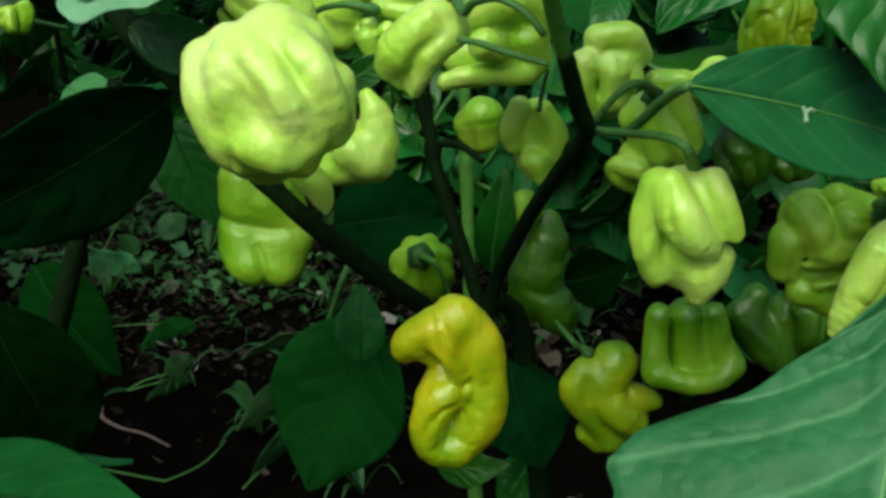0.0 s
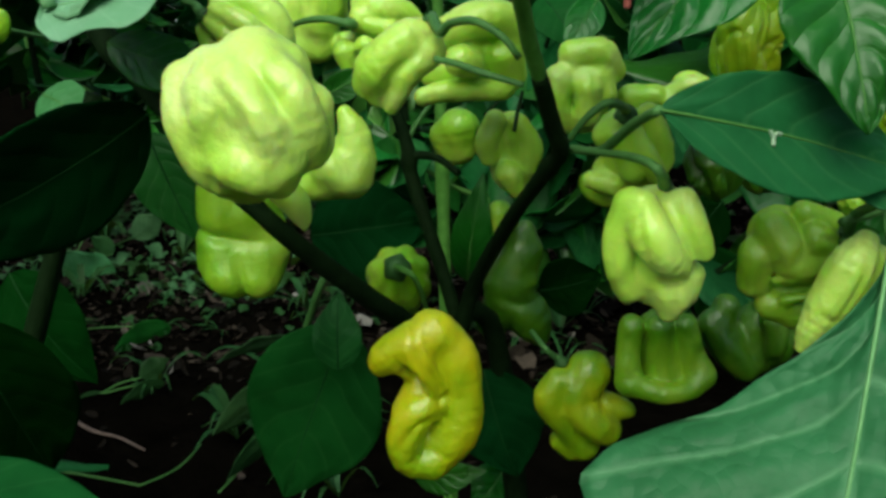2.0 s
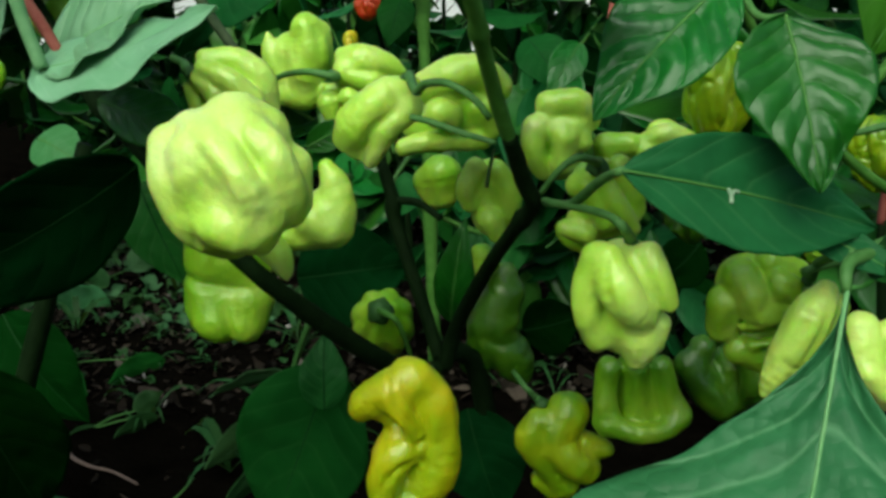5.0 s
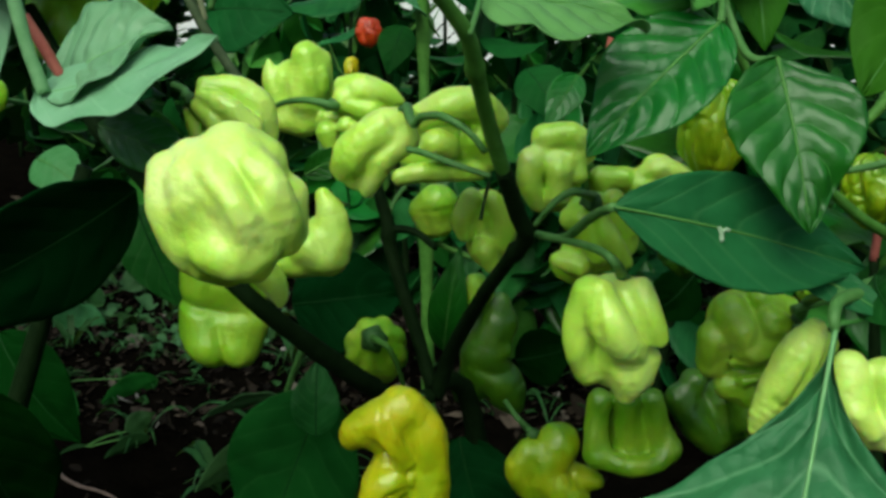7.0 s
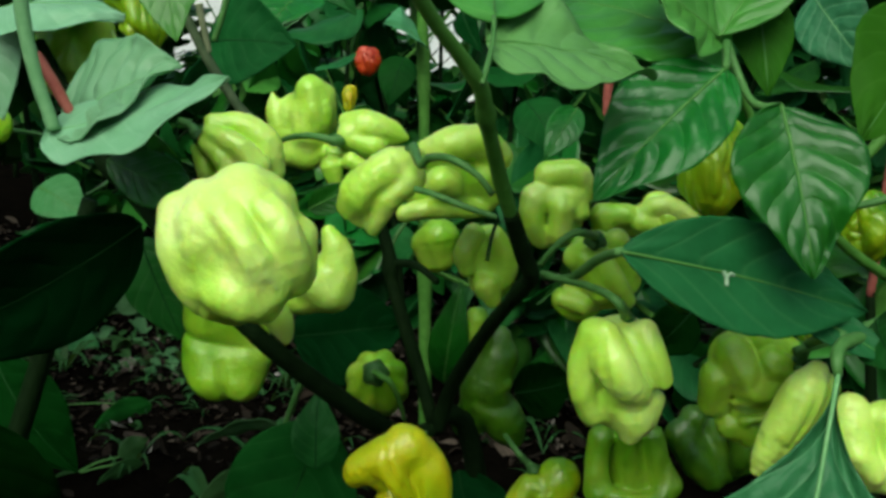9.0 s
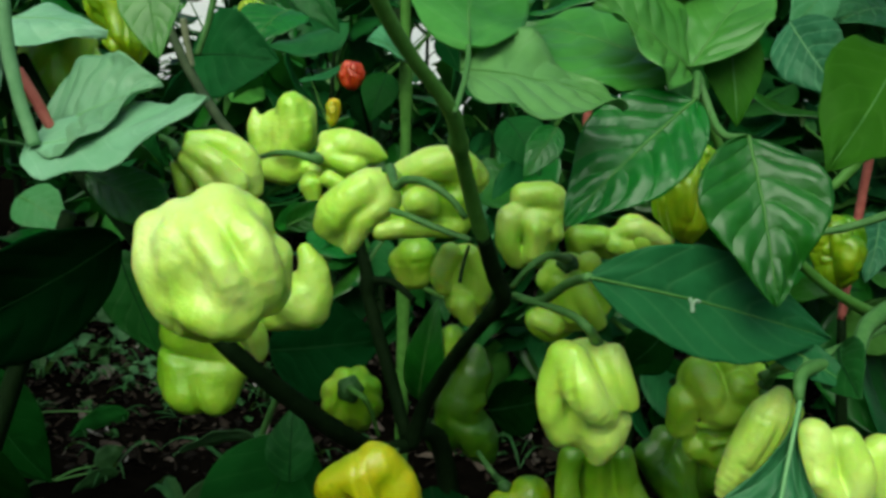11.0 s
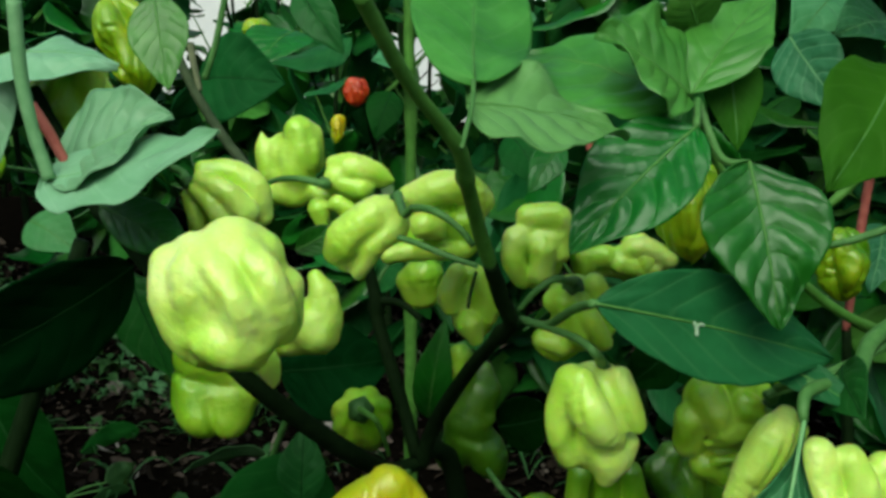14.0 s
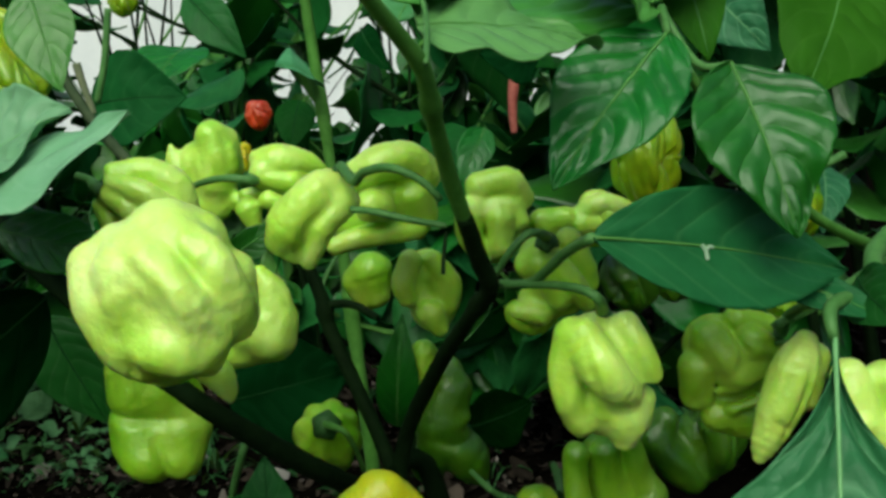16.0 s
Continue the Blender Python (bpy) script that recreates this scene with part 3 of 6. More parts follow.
def ground_sheet():
    def axis(mid, near, step, far):
        a = list(np.arange(-near, near + step / 2, step))
        g, s = near, step
        while g < far:
            s *= 1.35
            g += s
            a = [-g] + a + [g]
        return [mid + v for v in a]
    xs, ys = axis(0.0, 1.2, 0.022, 600), axis(1.0, 1.2, 0.022, 600)
    verts = [(x, y, ground_height(x, y)) for y in ys for x in xs]
    n = len(xs)
    faces = [(j * n + i, j * n + i + 1, (j + 1) * n + i + 1, (j + 1) * n + i) for j in range(len(ys) - 1) for i in range(n - 1)]
    return verts, faces


ground = tagged(part("ground", *ground_sheet(), SOIL), "dark garden soil with shade put into its colour, strewn with leaf litter", "ground", kind="structure")
rng = random.Random(5)


def litter(count, x0, x1, y0, y1, small, large):
    """Curled dry flakes and crumbs lying on the soil."""
    verts, faces = [], []
    for _ in range(count):
        x, y = rng.uniform(x0, x1), rng.uniform(y0, y1)
        s = rng.uniform(small, large) * (1 if rng.random() < 0.88 else 1.9)
        z = ground_height(x, y) + s * 0.25
        m = pose(x, y, z, rng.uniform(-35, 35), rng.uniform(-35, 35), rng.uniform(0, 360))
        k = len(verts)
        bend = rng.uniform(-0.5, 0.7)
        wid = rng.uniform(0.25, 0.7)
        for i in range(4):
            u = i / 3 * 2 - 1
            half = wid * (1 - 0.75 * abs(u) ** 1.6)
            for v in (-1, 0, 1):
                verts.append(m @ Vector((u * s, v * half * s * rng.uniform(0.8, 1.15), s * (bend * u * u + 0.35 * abs(v) * half))))
        for i in range(3):
            for j in range(2):
                a = k + i * 3 + j
                faces.append((a, a + 1, a + 4, a + 3))
    return verts, faces


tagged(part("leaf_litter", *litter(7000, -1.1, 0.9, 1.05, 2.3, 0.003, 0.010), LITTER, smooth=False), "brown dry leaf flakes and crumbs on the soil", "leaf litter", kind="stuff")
tagged(part("leaf_litter", *litter(350, -0.7, 0.7, 0.4, 1.0, 0.003, 0.009), LITTER, smooth=False), "sparse leaf crumbs on soil darkened for the shade near the stems", "leaf litter", kind="stuff")
tagged(part("leaf_litter", *litter(2600, -1.1, 0.5, 1.08, 2.4, 0.004, 0.012), LITTER_LIT, smooth=False), "leaf scraps with the light on the farther soil put into their colour", "leaf litter", kind="stuff")
wall = tagged(part("wall_back", *(lambda v: (v, [(0, 3, 2, 1), (4, 5, 6, 7), (0, 1, 5, 4), (1, 2, 6, 5), (2, 3, 7, 6), (3, 0, 4, 7)]))(
    [(x, y, z) for z in (-0.05, 2.4) for x, y in ((-14, 6.5), (14, 6.5), (14, 6.7), (-14, 6.7))]), WALL, smooth=False), "pale whitewashed garden wall behind the plants", "wall", kind="structure")

# ---- the fruiting plant in the middle ----
plant = tagged(empty("habanero_plant", (0.0792, 0.5000, 0.0050)), "habanero pepper plant with dark forked stems hung with pale fruit", "plant")
# stems
tube("trunk", [(0.0992, 0.5200, -0.01, 0.0085), (0.0679, 0.4700, 0.2789, 0.00512), (0.0462, 0.4400, 0.3145, 0.00421)], STEM_DARK, plant, n=24, seg=12)
tube("branch", [(0.0481, 0.4400, 0.3092, 0.00372), (0.0538, 0.4300, 0.3333, 0.00334), (0.0640, 0.3850, 0.3719, 0.00291), (0.0716, 0.3400, 0.4010, 0.00250), (0.0740, 0.3220, 0.4114, 0.00267), (0.0699, 0.3120, 0.4215, 0.00266), (0.0659, 0.3000, 0.4323, 0.00254), (0.0638, 0.2940, 0.4376, 0.00231)], STEM_DARK, plant, "dark forked branch", nodes_at=(0.72,), n=90, seg=12, seed=1)
tube("branch", [(0.0649, 0.2970, 0.4349, 0.00217), (0.0605, 0.2860, 0.4467, 0.00224), (0.0573, 0.2750, 0.4564, 0.00213), (0.0541, 0.2620, 0.4663, 0.00202), (0.0514, 0.2500, 0.4758, 0.00204), (0.0459, 0.2420, 0.4833, 0.00183), (0.0412, 0.2350, 0.4890, 0.00176), (0.0360, 0.2260, 0.4966, 0.00180), (0.0284, 0.2100, 0.5107, 0.00175)], STEM_GREEN, plant, "green upper branch with a brown node", nodes_at=(0.42,), n=60, seg=12, seed=2)
tube("branch", [(0.0461, 0.4400, 0.3092, 0.00370), (0.0332, 0.4250, 0.3125, 0.00370), (0.0182, 0.3900, 0.3354, 0.00412), (-0.0018, 0.3650, 0.3611, 0.00379), (-0.0197, 0.3480, 0.3842, 0.00335), (-0.0355, 0.3520, 0.4014, 0.00334), (-0.0552, 0.3660, 0.4186, 0.00362), (-0.0826, 0.3860, 0.4450, 0.00395), (-0.0938, 0.3920, 0.4603, 0.00337), (-0.1063, 0.4000, 0.4795, 0.00299)], STEM_DARK, plant, "dark branch passing behind the fruit", nodes_at=(0.55, 0.8), n=90, seg=12, seed=3)
tube("branch", [(0.0457, 0.4400, 0.3132, 0.00322), (0.0397, 0.4450, 0.3337, 0.00321), (0.0326, 0.4500, 0.3555, 0.00320), (0.0263, 0.4550, 0.3758, 0.00319), (0.0254, 0.4550, 0.3862, 0.00308), (0.0194, 0.4600, 0.4047, 0.00257), (0.0116, 0.4700, 0.4238, 0.00208)], STEM_DARK, plant, nodes_at=(0.6,), n=48, seed=4)
tube("branch", [(0.0254, 0.4550, 0.3862, 0.00128), (0.0277, 0.4600, 0.3943, 0.00103), (0.0392, 0.4700, 0.4084, 0.00105)], STALK, plant, seed=5)
tube("branch", [(0.0241, 0.4550, 0.3835, 0.00206), (0.0370, 0.4500, 0.3836, 0.00178), (0.0470, 0.4400, 0.3785, 0.00150)], STEM_DARK, plant, seed=6)
tube("twig", [(0.0616, 0.3120, 0.4327, 0.00086), (0.0513, 0.3150, 0.4355, 0.00104), (0.0427, 0.3200, 0.4380, 0.00105), (0.0365, 0.3250, 0.4389, 0.00107)], STALK, plant, "stub of a fallen fruit stalk", seed=8)
tube("twig", [(0.0611, 0.3100, 0.4314, 0.00051), (0.0595, 0.3080, 0.4257, 0.00060), (0.0585, 0.3060, 0.4205, 0.00060)], STEM_DARK, plant, seed=9)
# fruit
sculpted("large pale lime pepper with broad shallow furrows",
         [[(-0.0107, 0.2870, 0.4354, 0.01505), (-0.0136, 0.2870, 0.4271, 0.01870), (-0.0148, 0.2890, 0.4186, 0.01308)],
          [(-0.0218, 0.2830, 0.4428, 0.00452), (-0.0130, 0.2720, 0.4377, 0.00518), (-0.0060, 0.2680, 0.4295, 0.00541), (-0.0024, 0.2730, 0.4199, 0.00586)],
          [(-0.0121, 0.2840, 0.4459, 0.00452), (-0.0013, 0.2750, 0.4390, 0.00578), (0.0035, 0.2750, 0.4297, 0.00556), (0.0035, 0.2810, 0.4212, 0.00575)],
          [(-0.0281, 0.2840, 0.4380, 0.00600), (-0.0284, 0.2790, 0.4306, 0.00509), (-0.0250, 0.2780, 0.4212, 0.00512), (-0.0198, 0.2790, 0.4151, 0.00518)],
          [(-0.0215, 0.2750, 0.4372, 0.00469), (-0.0207, 0.2730, 0.4320, 0.00413)],
          [(-0.0160, 0.2720, 0.4184, 0.00474), (-0.0092, 0.2710, 0.4171, 0.00639), (-0.0047, 0.2770, 0.4141, 0.00571)],
          [(-0.0081, 0.2850, 0.4443, 0.00682), (-0.0018, 0.2850, 0.4421, 0.00570)],
          [(0.0043, 0.2860, 0.4313, 0.00579), (0.0043, 0.2870, 0.4217, 0.00529)],
          [(-0.0134, 0.2870, 0.4130, 0.00683), (-0.0235, 0.2870, 0.4169, 0.00680)]],
         SKIN_FROST, blend=0.0016,
         creases=[([(-0.0203, 0.4293), (-0.0171, 0.4271), (-0.0134, 0.4234)], -0.00076, 0.00518), ([(-0.0294, 0.4251), (-0.0217, 0.4206)], -0.00061, 0.00305), ([(-0.0194, 0.4418), (-0.0121, 0.4328), (-0.0054, 0.4225)], -0.00091, 0.00168), ([(-0.0078, 0.4428), (-0.0005, 0.4312)], -0.00076, 0.00152), ([(-0.0205, 0.4168), (-0.0218, 0.4093)], -0.00076, 0.00152), ([(-0.0063, 0.4313), (-0.0011, 0.4195)], -0.00061, 0.00137)])
sculpted("small lime pepper lobe behind the large pale one",
         [[(0.0070, 0.3522, 0.4186, 0.00311), (0.0100, 0.3522, 0.4125, 0.00551), (0.0107, 0.3522, 0.4060, 0.00573)],
          [(0.0104, 0.3522, 0.4013, 0.00631), (0.0099, 0.3522, 0.3969, 0.00615)],
          [(0.0015, 0.3482, 0.4013, 0.00624), (0.0065, 0.3482, 0.3975, 0.00552)],
          [(-0.0110, 0.3542, 0.3941, 0.00564), (-0.0023, 0.3522, 0.3948, 0.00598)],
          [(0.0061, 0.3562, 0.4034, 0.00787), (0.0049, 0.3562, 0.3968, 0.00792)]],
         SKIN_PALE, blend=0.0018,
         creases=[([(0.0096, 0.4162), (0.0131, 0.4106), (0.0157, 0.4059)], -0.00057, 0.00191), ([(-0.0028, 0.4043), (0.0014, 0.3948)], -0.00057, 0.00191)])
sculpted("lime pepper half hidden behind the large one",
         [[(-0.0114, 0.3257, 0.3999, 0.00549), (-0.0073, 0.3257, 0.3954, 0.00517), (-0.0055, 0.3257, 0.3904, 0.00346), (-0.0050, 0.3257, 0.3875, 0.00156)]],
         SKIN_PALE, blend=0.0018)
sculpted("green pepper hanging in shade below the large one",
         [[(-0.0442, 0.3935, 0.3826, 0.00973), (-0.0450, 0.3925, 0.3754, 0.00891)],
          [(-0.0344, 0.3955, 0.3761, 0.01175), (-0.0307, 0.3965, 0.3691, 0.00969)],
          [(-0.0442, 0.3935, 0.3590, 0.00905), (-0.0427, 0.3915, 0.3512, 0.00991)],
          [(-0.0283, 0.3935, 0.3588, 0.00947), (-0.0311, 0.3915, 0.3497, 0.00863)],
          [(-0.0490, 0.3945, 0.3644, 0.00602), (-0.0503, 0.3945, 0.3554, 0.00476)],
          [(-0.0387, 0.4015, 0.3758, 0.01410), (-0.0391, 0.4015, 0.3531, 0.01368)]],
         SKIN_LIME, blend=0.0024,
         creases=[([(-0.0542, 0.3691), (-0.0433, 0.3663), (-0.0262, 0.3639)], -0.00194, 0.00237), ([(-0.0385, 0.3578), (-0.0367, 0.3487), (-0.0368, 0.3407)], -0.00151, 0.00194), ([(-0.0389, 0.3821), (-0.0409, 0.3701)], -0.00065, 0.00259)])
sculpted("lime pepper seen from its dark calyx end",
         [[(0.0253, 0.4270, 0.3396, 0.00355), (0.0290, 0.4330, 0.3325, 0.00530), (0.0293, 0.4450, 0.3251, 0.00547)],
          [(0.0230, 0.4270, 0.3371, 0.00355), (0.0247, 0.4330, 0.3271, 0.00532), (0.0246, 0.4450, 0.3189, 0.00549)],
          [(0.0194, 0.4270, 0.3369, 0.00355), (0.0180, 0.4330, 0.3266, 0.00532), (0.0173, 0.4450, 0.3183, 0.00549)],
          [(0.0166, 0.4270, 0.3390, 0.00355), (0.0130, 0.4330, 0.3311, 0.00530), (0.0119, 0.4450, 0.3235, 0.00548)],
          [(0.0164, 0.4270, 0.3422, 0.00354), (0.0126, 0.4330, 0.3380, 0.00528), (0.0114, 0.4450, 0.3315, 0.00545)],
          [(0.0187, 0.4270, 0.3446, 0.00353), (0.0170, 0.4330, 0.3433, 0.00526), (0.0162, 0.4450, 0.3375, 0.00542)],
          [(0.0223, 0.4270, 0.3449, 0.00353), (0.0235, 0.4330, 0.3438, 0.00526), (0.0233, 0.4450, 0.3381, 0.00542)],
          [(0.0251, 0.4270, 0.3428, 0.00354), (0.0285, 0.4330, 0.3394, 0.00527), (0.0288, 0.4450, 0.3330, 0.00544)],
          [(0.0203, 0.4470, 0.3281, 0.01046)]],
         SKIN_LIME, blend=0.0005,
         calyx=((0.0206, 0.4150, 0.3449, 0.00572), (0.10, 0.85, -0.45)),
         stalk=[(0.0333, 0.4190, 0.3223, 0.00117), (0.0308, 0.4090, 0.3357, 0.00136), (0.0274, 0.4030, 0.3453, 0.00156), (0.0238, 0.4050, 0.3470, 0.00179)], stalk_mat=STEM_GREEN)
sculpted("ripening yellow pepper curled into a C shape",
         [[(0.0335, 0.3180, 0.3562, 0.00593), (0.0408, 0.3180, 0.3479, 0.00808), (0.0435, 0.3180, 0.3349, 0.00711), (0.0421, 0.3180, 0.3218, 0.00828), (0.0351, 0.3180, 0.3119, 0.00726)],
          [(0.0356, 0.3160, 0.3559, 0.00659), (0.0274, 0.3140, 0.3530, 0.00691), (0.0205, 0.3150, 0.3483, 0.00592), (0.0186, 0.3170, 0.3452, 0.00457)],
          [(0.0287, 0.3100, 0.3540, 0.00443), (0.0320, 0.3090, 0.3465, 0.00393), (0.0357, 0.3120, 0.3384, 0.00348)],
          [(0.0364, 0.3140, 0.3322, 0.00423), (0.0293, 0.3130, 0.3297, 0.00634), (0.0254, 0.3140, 0.3206, 0.00641), (0.0272, 0.3160, 0.3124, 0.00650), (0.0329, 0.3160, 0.3110, 0.00578)],
          [(0.0319, 0.3180, 0.3381, 0.00532), (0.0286, 0.3180, 0.3335, 0.00481), (0.0267, 0.3170, 0.3290, 0.00517)],
          [(0.0272, 0.3190, 0.3454, 0.00636)],
          [(0.0333, 0.3210, 0.3391, 0.00536), (0.0347, 0.3210, 0.3333, 0.00539), (0.0332, 0.3210, 0.3294, 0.00469)],
          [(0.0396, 0.3240, 0.3416, 0.00900), (0.0413, 0.3240, 0.3259, 0.00913), (0.0330, 0.3240, 0.3118, 0.00851)]],
         SKIN_YELLOW, blend=0.0011,
         creases=[([(0.0287, 0.3602), (0.0303, 0.3514), (0.0334, 0.3457), (0.0368, 0.3381), (0.0371, 0.3297)], -0.00137, 0.00154), ([(0.0220, 0.3500), (0.0272, 0.3452), (0.0324, 0.3375)], -0.00085, 0.00154), ([(0.0364, 0.3297), (0.0296, 0.3279), (0.0236, 0.3190)], -0.00120, 0.00137), ([(0.0390, 0.3498), (0.0400, 0.3326), (0.0357, 0.3199)], -0.00085, 0.00137), ([(0.0257, 0.3130), (0.0330, 0.3169), (0.0384, 0.3149)], -0.00068, 0.00137)])
sculpted("yellow-green pepper with a knobbly side lobe",
         [[(0.0999, 0.4080, 0.3003, 0.00975), (0.0939, 0.4060, 0.2891, 0.00931), (0.1018, 0.4040, 0.2793, 0.00840), (0.1075, 0.4060, 0.2746, 0.00705)],
          [(0.0876, 0.4060, 0.2968, 0.00695), (0.0830, 0.4060, 0.2888, 0.00699), (0.0917, 0.4080, 0.2764, 0.00661), (0.0995, 0.4100, 0.2650, 0.00669)],
          [(0.1071, 0.4100, 0.2845, 0.00660), (0.1154, 0.4100, 0.2824, 0.00472), (0.1178, 0.4100, 0.2813, 0.00331)],
          [(0.0907, 0.4120, 0.2665, 0.00576), (0.0940, 0.4110, 0.2617, 0.00384)],
          [(0.0974, 0.4160, 0.2845, 0.01195), (0.1014, 0.4160, 0.2712, 0.00965)]],
         SKIN_TURNING, blend=0.0010,
         creases=[([(0.0914, 0.2816), (0.0968, 0.2743), (0.1033, 0.2668)], -0.00135, 0.00180), ([(0.0879, 0.3001), (0.0905, 0.2873), (0.0938, 0.2795)], -0.00068, 0.00203), ([(0.1061, 0.2917), (0.1048, 0.2833)], -0.00090, 0.00180)],
         calyx=((0.0886, 0.4080, 0.3047, 0.00324), (0.50, 0.20, -0.85)),
         stalk=[(0.0803, 0.4500, 0.3022, 0.00153), (0.0843, 0.4400, 0.2994, 0.00175), (0.0875, 0.4350, 0.2973, 0.00173)])
sculpted("pale green pepper hanging from a long curved stalk",
         [[(0.0923, 0.2885, 0.4031, 0.00451), (0.0939, 0.2845, 0.3963, 0.00627), (0.0981, 0.2845, 0.3898, 0.00571), (0.1024, 0.2875, 0.3860, 0.00366)],
          [(0.1041, 0.2895, 0.4036, 0.00422), (0.1064, 0.2875, 0.3969, 0.00452), (0.1097, 0.2885, 0.3897, 0.00335)],
          [(0.0895, 0.2915, 0.4021, 0.00547), (0.0870, 0.2915, 0.3927, 0.00522), (0.0873, 0.2925, 0.3843, 0.00467), (0.0908, 0.2945, 0.3774, 0.00410)],
          [(0.1005, 0.2945, 0.3836, 0.00752), (0.1029, 0.2935, 0.3764, 0.00661), (0.1023, 0.2935, 0.3706, 0.00396)],
          [(0.1091, 0.2955, 0.3807, 0.00410), (0.1082, 0.2955, 0.3745, 0.00317)],
          [(0.0894, 0.2955, 0.3776, 0.00317), (0.0905, 0.2955, 0.3738, 0.00175)],
          [(0.0985, 0.2965, 0.3968, 0.01027), (0.1000, 0.2965, 0.3846, 0.00946)],
          [(0.0939, 0.2965, 0.3806, 0.00570), (0.0975, 0.2975, 0.3760, 0.00511)]],
         SKIN_PALE, blend=0.0011,
         creases=[([(0.0906, 0.4050), (0.0908, 0.3955), (0.0936, 0.3859)], -0.00062, 0.00125), ([(0.1011, 0.4033), (0.1046, 0.3953), (0.1090, 0.3865)], -0.00078, 0.00125), ([(0.0946, 0.3818), (0.1025, 0.3796), (0.1092, 0.3832)], -0.00047, 0.00140), ([(0.1017, 0.3793), (0.1030, 0.3710)], -0.00039, 0.00125)],
         calyx=((0.0996, 0.2945, 0.4055, 0.00291), (0.10, -0.15, -1.00)),
         stalk=[(0.0788, 0.3300, 0.4098, 0.00125), (0.0854, 0.3100, 0.4132, 0.00150), (0.0911, 0.2920, 0.4152, 0.00157), (0.0943, 0.2820, 0.4143, 0.00182)])
sculpted("boxy green pepper with an open puckered end",
         [[(0.1146, 0.3970, 0.3246, 0.00555), (0.1134, 0.3960, 0.3130, 0.00514), (0.1143, 0.3950, 0.3026, 0.00629)],
          [(0.1257, 0.3970, 0.3239, 0.00622), (0.1263, 0.3970, 0.3125, 0.00537), (0.1273, 0.3970, 0.3027, 0.00496)],
          [(0.1362, 0.3970, 0.3252, 0.00488), (0.1397, 0.3970, 0.3123, 0.00582), (0.1431, 0.3960, 0.3042, 0.00629)],
          [(0.1153, 0.3930, 0.3012, 0.00492), (0.1264, 0.3900, 0.2986, 0.00445), (0.1377, 0.3910, 0.2994, 0.00445), (0.1440, 0.3940, 0.3038, 0.00492)],
          [(0.1287, 0.4050, 0.3189, 0.01045), (0.1308, 0.4050, 0.3017, 0.01150)]],
         SKIN_LIME_SHADED, blend=0.0010,
         creases=[([(0.1203, 0.3257), (0.1204, 0.3149)], -0.00065, 0.00218), ([(0.1316, 0.3255), (0.1329, 0.3148)], -0.00065, 0.00218)])
sculpted("dark green curved pepper in shade",
         [[(0.1534, 0.4200, 0.3166, 0.00660), (0.1625, 0.4200, 0.3051, 0.00855), (0.1696, 0.4200, 0.2968, 0.00716)],
          [(0.1601, 0.4220, 0.3233, 0.00612), (0.1586, 0.4220, 0.3183, 0.00567)],
          [(0.1757, 0.4260, 0.3128, 0.01101), (0.1766, 0.4240, 0.3020, 0.00960)]],
         SKIN_GREEN_SHADED, blend=0.0016,
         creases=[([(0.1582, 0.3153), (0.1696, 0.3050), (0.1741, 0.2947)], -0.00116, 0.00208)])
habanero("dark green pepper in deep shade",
         [(0.1781, 0.4200, 0.3299, 0.00700), (0.1813, 0.4200, 0.3200, 0.01292), (0.1801, 0.4200, 0.3074, 0.01185), (0.1762, 0.4200, 0.2972, 0.00477)], SKIN_GREEN_SHADED, lobes=4, seed=12, behind=True)
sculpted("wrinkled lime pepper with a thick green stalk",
         [[(0.1548, 0.3345, 0.3875, 0.00487), (0.1646, 0.3345, 0.3848, 0.00391)],
          [(0.1448, 0.3325, 0.3834, 0.00660), (0.1483, 0.3295, 0.3776, 0.00696)],
          [(0.1570, 0.3285, 0.3810, 0.00577), (0.1627, 0.3305, 0.3780, 0.00504)],
          [(0.1407, 0.3345, 0.3739, 0.00668), (0.1410, 0.3365, 0.3643, 0.00596)],
          [(0.1512, 0.3295, 0.3719, 0.00660), (0.1576, 0.3295, 0.3733, 0.00543)],
          [(0.1459, 0.3295, 0.3668, 0.00175), (0.1513, 0.3255, 0.3700, 0.00211), (0.1581, 0.3265, 0.3712, 0.00173)],
          [(0.1504, 0.3315, 0.3594, 0.00216), (0.1577, 0.3285, 0.3629, 0.00253)],
          [(0.1470, 0.3365, 0.3560, 0.00520), (0.1577, 0.3355, 0.3523, 0.00560)],
          [(0.1557, 0.3445, 0.3705, 0.01256), (0.1548, 0.3445, 0.3597, 0.01020)],
          [(0.1497, 0.3405, 0.3782, 0.01096), (0.1597, 0.3405, 0.3784, 0.00897)]],
         SKIN_LIME, blend=0.0008,
         creases=[([(0.1498, 0.3886), (0.1520, 0.3804), (0.1487, 0.3699)], -0.00076, 0.00151), ([(0.1553, 0.3829), (0.1634, 0.3807)], -0.00076, 0.00132), ([(0.1417, 0.3802), (0.1457, 0.3699)], -0.00057, 0.00170), ([(0.1484, 0.3619), (0.1602, 0.3639)], -0.00132, 0.00132), ([(0.1449, 0.3677), (0.1528, 0.3688)], -0.00095, 0.00151), ([(0.1417, 0.3698), (0.1417, 0.3592)], -0.00076, 0.00170)],
         calyx=((0.1641, 0.3265, 0.3839, 0.00344), (-0.80, 0.40, -0.30)),
         stalk=[(0.1634, 0.2900, 0.4031, 0.00190), (0.1601, 0.2950, 0.4010, 0.00194), (0.1632, 0.3150, 0.3928, 0.00208)])
